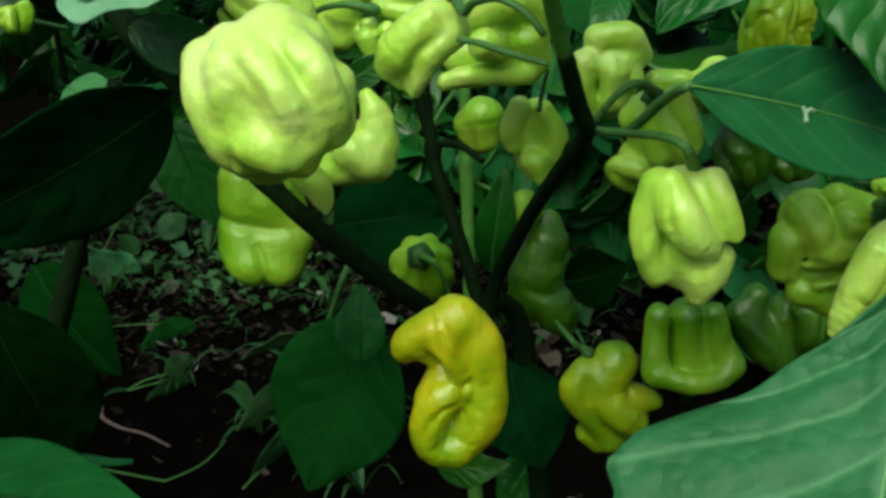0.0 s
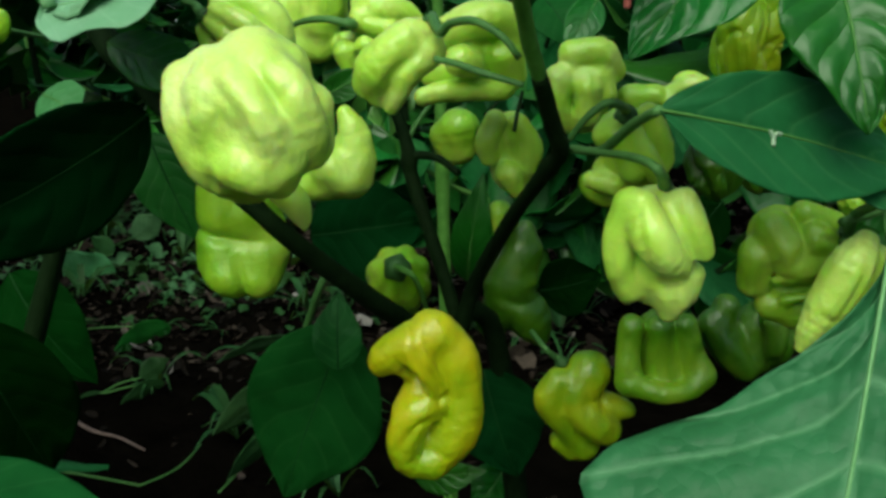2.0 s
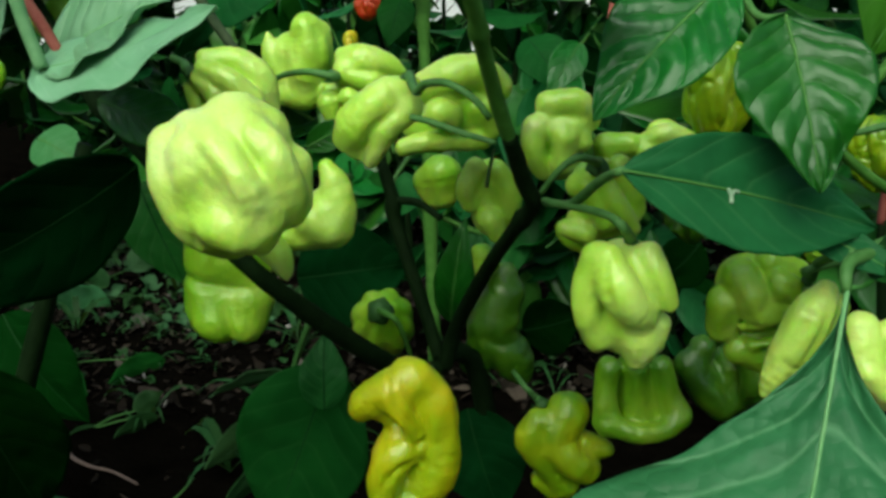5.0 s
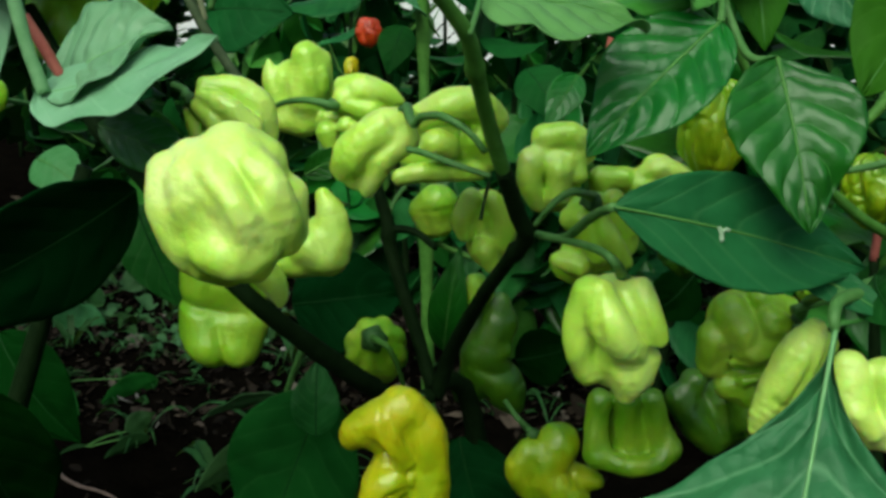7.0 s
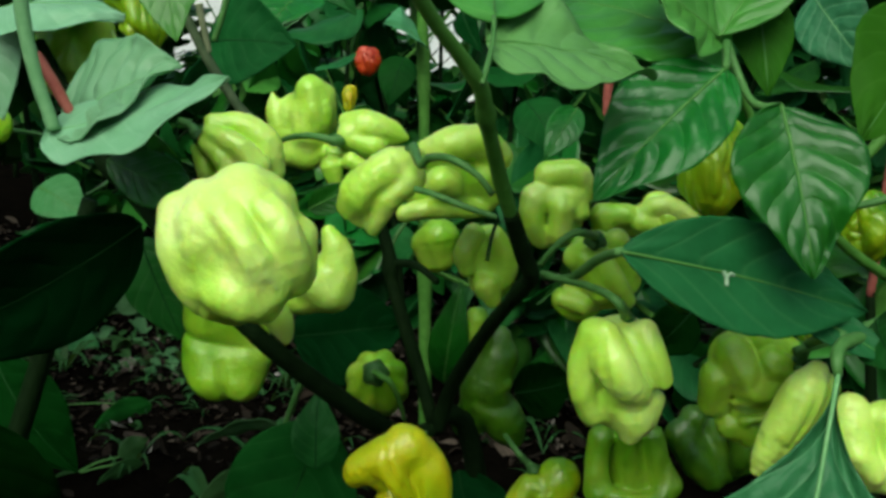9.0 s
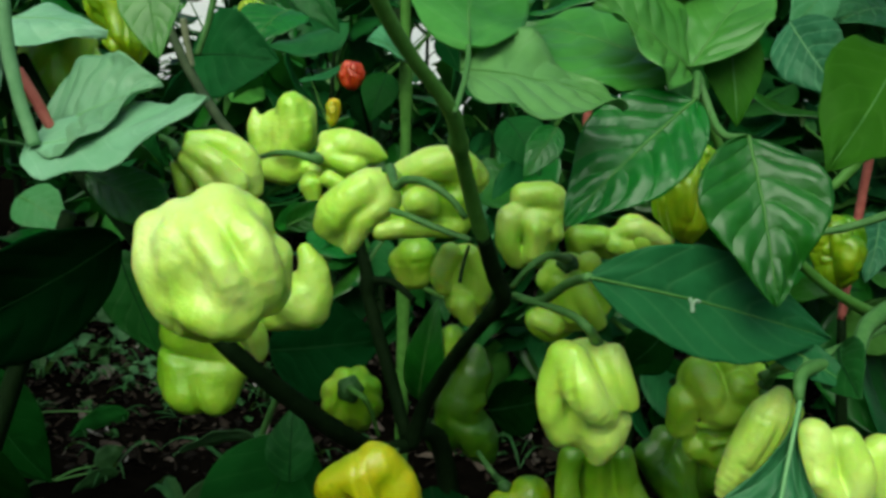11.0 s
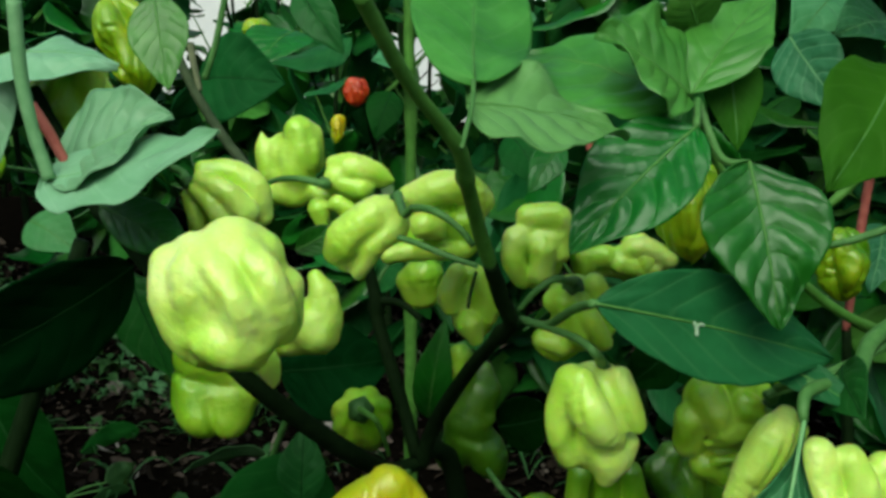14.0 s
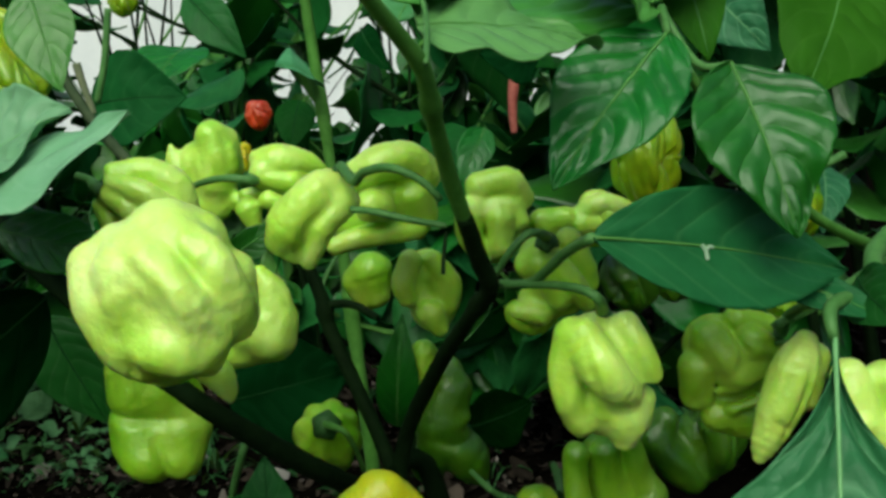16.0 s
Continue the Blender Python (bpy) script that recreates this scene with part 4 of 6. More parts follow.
habanero("small unripe lime pepper above a larger one",
         [(0.1756, 0.3500, 0.3912, 0.00278), (0.1769, 0.3500, 0.3881, 0.00517), (0.1794, 0.3500, 0.3839, 0.00439), (0.1807, 0.3500, 0.3808, 0.00200)], SKIN_LIME, lobes=4, seed=14, behind=True)
sculpted("pale lime pepper behind a leaf midrib",
         [[(0.1609, 0.3020, 0.3881, 0.00389), (0.1563, 0.3000, 0.3812, 0.00706), (0.1517, 0.3000, 0.3705, 0.00676), (0.1470, 0.3000, 0.3608, 0.00483), (0.1447, 0.3000, 0.3561, 0.00269)],
          [(0.1657, 0.3050, 0.3818, 0.00466), (0.1615, 0.3050, 0.3701, 0.00470)]],
         SKIN_FROST, blend=0.0016,
         creases=[([(0.1594, 0.3854), (0.1550, 0.3721), (0.1490, 0.3605)], -0.00085, 0.00118), ([(0.1537, 0.3834), (0.1490, 0.3720)], -0.00068, 0.00135), ([(0.1473, 0.3682), (0.1522, 0.3644)], -0.00068, 0.00118)])
sculpted("pale lime pepper beside the near leaf base",
         [[(0.1681, 0.2920, 0.3799, 0.00518), (0.1691, 0.2900, 0.3708, 0.00621), (0.1744, 0.2900, 0.3597, 0.00557)],
          [(0.1777, 0.2900, 0.3778, 0.00550), (0.1818, 0.2880, 0.3686, 0.00619), (0.1813, 0.2900, 0.3583, 0.00558)],
          [(0.1692, 0.2850, 0.3675, 0.00341), (0.1740, 0.2850, 0.3621, 0.00342)],
          [(0.1826, 0.3020, 0.3641, 0.01118), (0.1953, 0.3040, 0.3615, 0.00946)],
          [(0.1906, 0.2940, 0.3736, 0.00594), (0.1929, 0.2940, 0.3623, 0.00599)]],
         SKIN_FROST, blend=0.0016,
         creases=[([(0.1732, 0.3815), (0.1759, 0.3685), (0.1795, 0.3573)], -0.00082, 0.00148), ([(0.1668, 0.3739), (0.1727, 0.3685)], -0.00049, 0.00164), ([(0.1855, 0.3781), (0.1891, 0.3575)], -0.00066, 0.00148)])
# upper row of fruit
sculpted("striped pale green pepper with calyx beside a leaf",
         [[(-0.0354, 0.3710, 0.4542, 0.00325), (-0.0253, 0.3730, 0.4529, 0.00491), (-0.0168, 0.3730, 0.4470, 0.00535), (-0.0151, 0.3750, 0.4367, 0.00458)],
          [(-0.0361, 0.3680, 0.4507, 0.00303), (-0.0270, 0.3650, 0.4470, 0.00442), (-0.0197, 0.3650, 0.4398, 0.00525)],
          [(-0.0386, 0.3680, 0.4474, 0.00283), (-0.0313, 0.3650, 0.4411, 0.00403), (-0.0266, 0.3670, 0.4331, 0.00530)],
          [(-0.0413, 0.3710, 0.4445, 0.00286), (-0.0385, 0.3700, 0.4369, 0.00389), (-0.0372, 0.3730, 0.4297, 0.00456)],
          [(-0.0272, 0.3830, 0.4384, 0.01145)]],
         SKIN_PALE, blend=0.0008,
         calyx=((-0.0402, 0.3680, 0.4493, 0.00303), (0.85, 0.10, -0.50)),
         stalk=[(-0.0479, 0.3750, 0.4539, 0.00182), (-0.0433, 0.3720, 0.4522, 0.00201)])
sculpted("upright pale pepper with a pointed shoulder",
         [[(-0.0146, 0.5000, 0.4572, 0.00796), (-0.0126, 0.5000, 0.4463, 0.00966), (-0.0157, 0.5000, 0.4369, 0.00887)],
          [(-0.0087, 0.5040, 0.4552, 0.00554), (-0.0069, 0.5040, 0.4414, 0.00474)],
          [(-0.0335, 0.5040, 0.4547, 0.00166), (-0.0322, 0.5040, 0.4462, 0.00500), (-0.0286, 0.5040, 0.4366, 0.00754)],
          [(-0.0251, 0.5020, 0.4263, 0.00671), (-0.0159, 0.5020, 0.4246, 0.00671)],
          [(-0.0058, 0.4980, 0.4274, 0.00416), (-0.0052, 0.4980, 0.4235, 0.00333)],
          [(-0.0205, 0.5060, 0.4450, 0.01173), (-0.0177, 0.5060, 0.4311, 0.01125)]],
         SKIN_PALE, blend=0.0014,
         creases=[([(-0.0110, 0.4622), (-0.0083, 0.4486), (-0.0082, 0.4362)], -0.00086, 0.00200), ([(-0.0247, 0.4482), (-0.0240, 0.4344)], -0.00086, 0.00200)])
sculpted("lime pepper with an arched stalk",
         [[(0.0074, 0.4350, 0.4496, 0.00384), (0.0162, 0.4330, 0.4477, 0.00694), (0.0262, 0.4350, 0.4444, 0.00554), (0.0316, 0.4350, 0.4426, 0.00265)],
          [(0.0091, 0.4320, 0.4433, 0.00622), (0.0193, 0.4310, 0.4394, 0.00574)],
          [(0.0009, 0.4370, 0.4352, 0.00340), (0.0143, 0.4350, 0.4346, 0.00484)]],
         SKIN_PALE, blend=0.0010,
         creases=[([(0.0046, 0.4440), (0.0166, 0.4436), (0.0323, 0.4412)], -0.00074, 0.00173)],
         calyx=((0.0049, 0.4320, 0.4417, 0.00311), (0.95, 0.10, -0.20)),
         stalk=[(-0.0228, 0.4400, 0.4392, 0.00120), (-0.0144, 0.4300, 0.4429, 0.00165), (-0.0040, 0.4200, 0.4442, 0.00184), (0.0052, 0.4200, 0.4420, 0.00253)])
sculpted("small lime pepper lobe under a stalk",
         [[(0.0019, 0.4250, 0.4311, 0.00521), (0.0032, 0.4250, 0.4254, 0.00380)],
          [(0.0099, 0.4220, 0.4341, 0.00399), (0.0151, 0.4220, 0.4305, 0.00377)]],
         SKIN_PALE, blend=0.0012)
sculpted("elongated pale lime pepper on a looped stalk",
         [[(0.0361, 0.3490, 0.4456, 0.00425), (0.0279, 0.3450, 0.4425, 0.00689), (0.0194, 0.3450, 0.4349, 0.00807), (0.0151, 0.3470, 0.4297, 0.00543)],
          [(0.0351, 0.3450, 0.4392, 0.00537), (0.0291, 0.3430, 0.4341, 0.00498), (0.0249, 0.3450, 0.4268, 0.00387), (0.0224, 0.3470, 0.4212, 0.00254)],
          [(0.0192, 0.3510, 0.4264, 0.00551), (0.0217, 0.3570, 0.4345, 0.00796)],
          [(0.0287, 0.3530, 0.4383, 0.00825), (0.0210, 0.3530, 0.4291, 0.00869)]],
         SKIN_PALE, blend=0.0010,
         creases=[([(0.0308, 0.4384), (0.0231, 0.4329), (0.0194, 0.4228)], -0.00119, 0.00178), ([(0.0306, 0.4478), (0.0191, 0.4397)], 0.00040, 0.00237)],
         calyx=((0.0353, 0.3450, 0.4488, 0.00267), (-0.35, 0.15, -0.90)),
         stalk=[(0.0591, 0.3000, 0.4417, 0.00131), (0.0544, 0.3000, 0.4474, 0.00131), (0.0472, 0.3050, 0.4512, 0.00149), (0.0407, 0.3200, 0.4495, 0.00174), (0.0382, 0.3250, 0.4466, 0.00177)])
sculpted("broad pale lime pepper behind the stem",
         [[(0.0396, 0.4020, 0.4398, 0.00536), (0.0498, 0.3980, 0.4440, 0.00751), (0.0608, 0.3980, 0.4456, 0.00707), (0.0680, 0.4020, 0.4399, 0.00672)],
          [(0.0466, 0.3920, 0.4310, 0.00658), (0.0509, 0.3940, 0.4290, 0.00574)],
          [(0.0629, 0.4020, 0.4326, 0.00764), (0.0656, 0.4040, 0.4243, 0.00590)],
          [(0.0328, 0.3970, 0.4172, 0.00402), (0.0401, 0.3960, 0.4194, 0.00446), (0.0502, 0.3990, 0.4195, 0.00449), (0.0628, 0.4030, 0.4191, 0.00454)],
          [(0.0559, 0.4100, 0.4311, 0.01101)],
          [(0.0500, 0.4080, 0.4336, 0.01048), (0.0526, 0.4080, 0.4244, 0.01008), (0.0399, 0.4100, 0.4260, 0.00965)]],
         SKIN_PALE, blend=0.0010,
         creases=[([(0.0419, 0.4368), (0.0519, 0.4382), (0.0632, 0.4340)], -0.00136, 0.00205), ([(0.0389, 0.4231), (0.0524, 0.4231), (0.0636, 0.4238)], -0.00091, 0.00182), ([(0.0553, 0.4349), (0.0557, 0.4247)], -0.00114, 0.00182)])
sculpted("shaded lime pepper behind the fruit cluster",
         [[(0.0481, 0.4700, 0.3923, 0.00962), (0.0495, 0.4700, 0.3822, 0.00645)],
          [(0.0410, 0.4720, 0.3884, 0.00645), (0.0439, 0.4720, 0.3802, 0.00540)]],
         SKIN_LIME, blend=0.0016)
sculpted("small lime pepper low in the fork",
         [[(0.0662, 0.4620, 0.3550, 0.00643), (0.0650, 0.4620, 0.3460, 0.00592), (0.0630, 0.4620, 0.3409, 0.00378)],
          [(0.0708, 0.4640, 0.3509, 0.00486)]],
         SKIN_LIME, blend=0.0014)
sculpted("lime pepper behind the forked stem",
         [[(0.0620, 0.4325, 0.4017, 0.00540), (0.0583, 0.4315, 0.3935, 0.00517), (0.0595, 0.4325, 0.3872, 0.00421)],
          [(0.0714, 0.4325, 0.4007, 0.00443), (0.0767, 0.4325, 0.3912, 0.00519), (0.0758, 0.4345, 0.3825, 0.00499)],
          [(0.0676, 0.4305, 0.3803, 0.00594), (0.0709, 0.4315, 0.3734, 0.00398)],
          [(0.0688, 0.4425, 0.3875, 0.00962)],
          [(0.0684, 0.4405, 0.3937, 0.01105), (0.0703, 0.4405, 0.3795, 0.00962)]],
         SKIN_PALE, blend=0.0007,
         creases=[([(0.0659, 0.4039), (0.0670, 0.3900), (0.0717, 0.3837)], -0.00124, 0.00198)])
sculpted("green pepper hanging in shade behind the stem",
         [[(0.0774, 0.4700, 0.3339, 0.01046), (0.0706, 0.4700, 0.3162, 0.01221), (0.0810, 0.4700, 0.3016, 0.01118), (0.0859, 0.4700, 0.2927, 0.00618)],
          [(0.0637, 0.4700, 0.3012, 0.00894), (0.0650, 0.4700, 0.2934, 0.00505)],
          [(0.0747, 0.4630, 0.3201, 0.00382), (0.0807, 0.4640, 0.3222, 0.00383)],
          [(0.0739, 0.4720, 0.3412, 0.00606), (0.0793, 0.4720, 0.3442, 0.00495)]],
         SKIN_GREEN_SHADED, blend=0.0018,
         creases=[([(0.0637, 0.3154), (0.0778, 0.3113), (0.0875, 0.3130)], -0.00134, 0.00268), ([(0.0724, 0.3067), (0.0716, 0.2903)], -0.00107, 0.00268)])
sculpted("pale lime pepper with a folded flank",
         [[(0.0913, 0.4226, 0.4301, 0.00569), (0.1025, 0.4216, 0.4301, 0.00639), (0.1077, 0.4246, 0.4235, 0.00526)],
          [(0.0997, 0.4236, 0.4225, 0.00907), (0.0914, 0.4236, 0.4203, 0.00812)],
          [(0.0853, 0.4196, 0.4204, 0.00591), (0.0852, 0.4196, 0.4112, 0.00570), (0.0898, 0.4226, 0.4029, 0.00481)],
          [(0.0969, 0.4166, 0.4165, 0.00565), (0.0968, 0.4186, 0.4069, 0.00618)],
          [(0.1030, 0.4206, 0.4207, 0.00475), (0.1053, 0.4176, 0.4146, 0.00355)],
          [(0.0978, 0.4326, 0.4139, 0.01223)],
          [(0.0982, 0.4306, 0.4242, 0.01018), (0.0966, 0.4306, 0.4080, 0.01124)]],
         SKIN_PALE, blend=0.0010,
         creases=[([(0.0901, 0.4217), (0.0946, 0.4254), (0.1042, 0.4245)], -0.00120, 0.00192), ([(0.0914, 0.4181), (0.0917, 0.4034)], -0.00096, 0.00192)])
sculpted("pale lime pepper tucked behind another",
         [[(0.1163, 0.4320, 0.4115, 0.00539), (0.1269, 0.4320, 0.4113, 0.00539)],
          [(0.1347, 0.4320, 0.4130, 0.00441), (0.1426, 0.4300, 0.4161, 0.00512), (0.1551, 0.4320, 0.4110, 0.00491)],
          [(0.1334, 0.4290, 0.4081, 0.00439), (0.1476, 0.4320, 0.4063, 0.00492)],
          [(0.1414, 0.4380, 0.4069, 0.00748), (0.1264, 0.4380, 0.4073, 0.00647)],
          [(0.1182, 0.4340, 0.4066, 0.00592)]],
         SKIN_PALE, blend=0.0010)
sculpted("ribbed lime pepper with a dark calyx facing up",
         [[(0.0989, 0.3595, 0.4130, 0.00450), (0.0947, 0.3625, 0.4088, 0.00496)],
          [(0.1028, 0.3575, 0.4108, 0.00367), (0.1082, 0.3565, 0.4017, 0.00409), (0.1136, 0.3605, 0.3935, 0.00374)],
          [(0.0977, 0.3585, 0.4090, 0.00409), (0.1041, 0.3595, 0.3965, 0.00455)],
          [(0.1089, 0.3615, 0.4157, 0.00452), (0.1143, 0.3635, 0.4047, 0.00416)],
          [(0.0917, 0.3675, 0.3918, 0.00381), (0.0987, 0.3655, 0.3903, 0.00421)],
          [(0.1050, 0.3695, 0.4021, 0.01057)],
          [(0.1112, 0.3655, 0.4091, 0.00625), (0.1142, 0.3665, 0.3992, 0.00589)],
          [(0.1025, 0.3695, 0.4079, 0.00969), (0.1096, 0.3695, 0.3972, 0.00849), (0.0995, 0.3715, 0.3931, 0.00769)]],
         SKIN_PALE, blend=0.0007,
         calyx=((0.0997, 0.3535, 0.4173, 0.00401), (0.10, 0.60, -0.75)),
         stalk=[(0.0782, 0.3350, 0.4123, 0.00131), (0.0828, 0.3300, 0.4202, 0.00147), (0.0886, 0.3300, 0.4246, 0.00165), (0.0936, 0.3350, 0.4231, 0.00187)])
habanero("lime pepper lobe below the ribbed one",
         [(0.0978, 0.3900, 0.3912, 0.00487), (0.0992, 0.3900, 0.3866, 0.00931), (0.1049, 0.3900, 0.3832, 0.00800), (0.1095, 0.3900, 0.3810, 0.00334)], SKIN_LIME, lobes=3, seed=30, behind=True)
habanero("pale lime pepper between the leaves",
         [(0.1509, 0.4400, 0.4194, 0.00615), (0.1476, 0.4400, 0.4131, 0.01234), (0.1432, 0.4400, 0.4055, 0.01189), (0.1387, 0.4400, 0.3978, 0.00622)], SKIN_PALE, lobes=4, furrow=0.25, seed=31, behind=True)
habanero("yellowish pepper partly covered by glossy leaves",
         [(0.1667, 0.4325, 0.4558, 0.00594), (0.1652, 0.4325, 0.4439, 0.01244), (0.1631, 0.4325, 0.4318, 0.01444), (0.1643, 0.4333, 0.4195, 0.01213), (0.1661, 0.4340, 0.4095, 0.00489)], SKIN_TURNING, lobes=5, furrow=0.25, seed=32, behind=True)
habanero("green pepper in shade under a leaf",
         [(0.1544, 0.4600, 0.3917, 0.00612), (0.1600, 0.4600, 0.3817, 0.01282), (0.1633, 0.4600, 0.3703, 0.01292), (0.1635, 0.4600, 0.3601, 0.00625)], SKIN_GREEN_SHADED, lobes=4, furrow=0.3, seed=33, behind=True)
habanero("green pepper in shade beside another",
         [(0.1829, 0.4700, 0.3807, 0.00630), (0.1875, 0.4700, 0.3717, 0.01166), (0.1871, 0.4700, 0.3613, 0.00919)], SKIN_GREEN_SHADED, lobes=4, seed=34, behind=True)
# fruit of the neighbouring plants
habanero("pale lime pepper behind a drooping leaf",
         [(-0.0972, 0.4200, 0.4986, 0.01009), (-0.0982, 0.4200, 0.4875, 0.01714), (-0.0987, 0.4200, 0.4741, 0.01862), (-0.0996, 0.4200, 0.4628, 0.01507), (-0.1010, 0.4200, 0.4548, 0.00688)], SKIN_PALE, lobes=4, furrow=0.12, seed=35, behind=True)
habanero("yellow-green wrinkled pepper high on a stem",
         [(-0.0951, 0.4632, 0.5187, 0.00615), (-0.0893, 0.4632, 0.5070, 0.01238), (-0.0842, 0.4617, 0.4951, 0.01117), (-0.0806, 0.4610, 0.4842, 0.01121), (-0.0783, 0.4610, 0.4757, 0.00450)], SKIN_TURNING, lobes=4, furrow=0.3, lump=0.15, seed=36, behind=True)
habanero("small distant yellow-green pepper",
         [(-0.1018, 0.9500, 0.5208, 0.00619), (-0.1008, 0.9500, 0.5108, 0.01345), (-0.0992, 0.9500, 0.4982, 0.00726)], SKIN_TURNING, lobes=4, seed=37, behind=True)
habanero("small distant yellow-green pepper",
         [(-0.1192, 1.0000, 0.5824, 0.00622), (-0.1183, 1.0000, 0.5696, 0.01350), (-0.1188, 1.0000, 0.5543, 0.00729)], SKIN_TURNING, lobes=4, seed=38, behind=True)
habanero("yellow pepper among upper leaves",
         [(0.0883, 0.5000, 0.5111, 0.00272), (0.0872, 0.5000, 0.5066, 0.00654), (0.0847, 0.5000, 0.5019, 0.00327)], SKIN_YELLOW, lobes=4, seed=39, behind=True)
habanero("lime pepper behind a red stem",
         [(0.2867, 0.5500, 0.4076, 0.00633), (0.2865, 0.5500, 0.3963, 0.01334), (0.2879, 0.5500, 0.3801, 0.01470), (0.2890, 0.5500, 0.3636, 0.00707)], SKIN_TURNING, lobes=4, seed=40, behind=True)
habanero("small orange-red pepper hanging behind the plants",
         [(-0.0079, 0.9500, 0.4692, 0.00629), (-0.0088, 0.9500, 0.4619, 0.01050), (-0.0091, 0.9500, 0.4531, 0.01210), (-0.0088, 0.9500, 0.4411, 0.00739)], SKIN_RED, lobes=4, furrow=0.1, lump=0.05, seed=41, behind=True)
habanero("small amber pepper on a distant plant",
         [(-0.0306, 1.0000, 0.4307, 0.00334), (-0.0293, 1.0000, 0.4225, 0.00724), (-0.0301, 1.0000, 0.4074, 0.00559), (-0.0323, 1.0000, 0.4018, 0.00224)], SKIN_YELLOW, lobes=3, seed=42, behind=True)
habanero("lime pepper at the shaded edge of the bed",
         [(-0.1678, 0.5000, 0.4433, 0.00780), (-0.1670, 0.5000, 0.4395, 0.00939), (-0.1692, 0.5000, 0.4331, 0.00838), (-0.1710, 0.5000, 0.4298, 0.00393)], SKIN_LIME, lobes=4, furrow=0.25, seed=43, behind=True)
# leaves of the plant
spotted = leaf(plant, (0.0915, 0.2720, 0.4317), (0.1733, 0.3000, 0.4078), (0.0003, 0.0060, 0.0150), LEAF_BLUE,
     stalk=[(0.0784, 0.3300, 0.4108, 0.00113), (0.0848, 0.3150, 0.4129, 0.00144), (0.0890, 0.2900, 0.4251, 0.00149)], fold=0.12, droop=0.05, quilt=0.03, full=0.85, rib_r=0.0004, rib_mat=RIB, ragged=0.06, label="dark green leaf with a pale scar beside its rib", seed=53)
leaf(plant, (0.1244, 0.3000, 0.4791), (0.0858, 0.2850, 0.4429), (0.0112, -0.0092, -0.0081), LEAF_MID,
     stalk=[(0.1277, 0.3120, 0.4861, 0.00137)], fold=0.16, droop=0.05, quilt=0.15, wave=0.08, ragged=0.06, seed=54)
leaf(plant, (0.1393, 0.2950, 0.4692), (0.1433, 0.2700, 0.4254), (0.0188, 0.0001, 0.0016), LEAF_MID,
     stalk=[(0.1290, 0.3150, 0.4851, 0.00138), (0.1318, 0.3080, 0.4746, 0.00136), (0.1338, 0.3000, 0.4691, 0.00117)], fold=0.14, droop=0.06, quilt=0.15, wave=0.1, ragged=0.06, point=0.15, seed=55)
leaf(plant, (0.0540, 0.2720, 0.4859), (0.1000, 0.2800, 0.4773), (0.0003, 0.0200, 0.0087), LEAF_MINT, fold=0.06, droop=0.05, quilt=0.09, full=0.62, foot=0.55, point=0.35, wave=0.14, ragged=0.1, seed=56)
leaf(plant, (0.1266, 0.3180, 0.4866), (0.0737, 0.3500, 0.4981), (-0.0188, -0.0267, -0.0122), LEAF_FRESH, fold=0.05, droop=0.05, quilt=0.06, wave=0.12, ragged=0.1, seed=57)
leaf(plant, (0.1259, 0.3160, 0.4875), (0.0951, 0.3100, 0.5063), (-0.0044, -0.0207, -0.0138), LEAF_FRESH, fold=0.2, droop=0.06, quilt=0.09, wave=0.14, ragged=0.1, seed=58)
leaf(plant, (0.1264, 0.3160, 0.4875), (0.1617, 0.3500, 0.5212), (-0.0111, 0.0091, 0.0024), LEAF_FRESH, fold=0.15, droop=0.05, quilt=0.1, wave=0.1, ragged=0.08, point=0.2, seed=59)
leaf(plant, (0.1423, 0.3350, 0.5036), (0.1442, 0.3200, 0.4702), (0.0095, -0.0006, 0.0008), LEAF_LEAN, fold=0.1, droop=0.05, quilt=0.04, seed=60)
leaf(plant, (0.1341, 0.3400, 0.5087), (0.1242, 0.3300, 0.5253), (-0.0082, 0.0020, -0.0037), LEAF_FRESH, fold=0.1, quilt=0.04, seed=61)
tube("branch", [(0.2203, 0.3600, 0.3981, 0.00294), (0.1999, 0.3450, 0.4081, 0.00200), (0.1801, 0.3350, 0.4203, 0.00174), (0.1546, 0.3250, 0.4428, 0.00147), (0.1364, 0.3160, 0.4671, 0.00141), (0.1290, 0.3160, 0.4851, 0.00139)], STEM_GREEN, plant, n=40, seed=62)
leaf(plant, (0.0558, 0.2720, 0.4919), (0.0626, 0.3600, 0.5485), (0.0187, 0.0020, -0.0031), LEAF_FRESH,
     stalk=[(0.0516, 0.2450, 0.4767, 0.00067), (0.0549, 0.2620, 0.4855, 0.00071)], fold=0.12, droop=0.05, quilt=0.05, wave=0.1, seed=63)
leaf(plant, (0.2334, 0.4000, 0.4971), (0.1857, 0.3450, 0.4541), (0.0185, -0.0060, -0.0129), LEAF_LEAN, fold=0.1, droop=0.06, quilt=0.05, wave=0.1, ragged=0.06, full=0.9, seed=64)
leaf(plant, (0.1570, 0.2782, 0.3964), (0.1011, 0.1795, 0.3001), (0.0573, -0.0336, 0.0012), LEAF_NEAR, fold=0.04, droop=-0.057, quilt=0.055, wave=0.06, ragged=0.12, rib_r=0.0006, full=1.383, foot=1.66, seed=77)
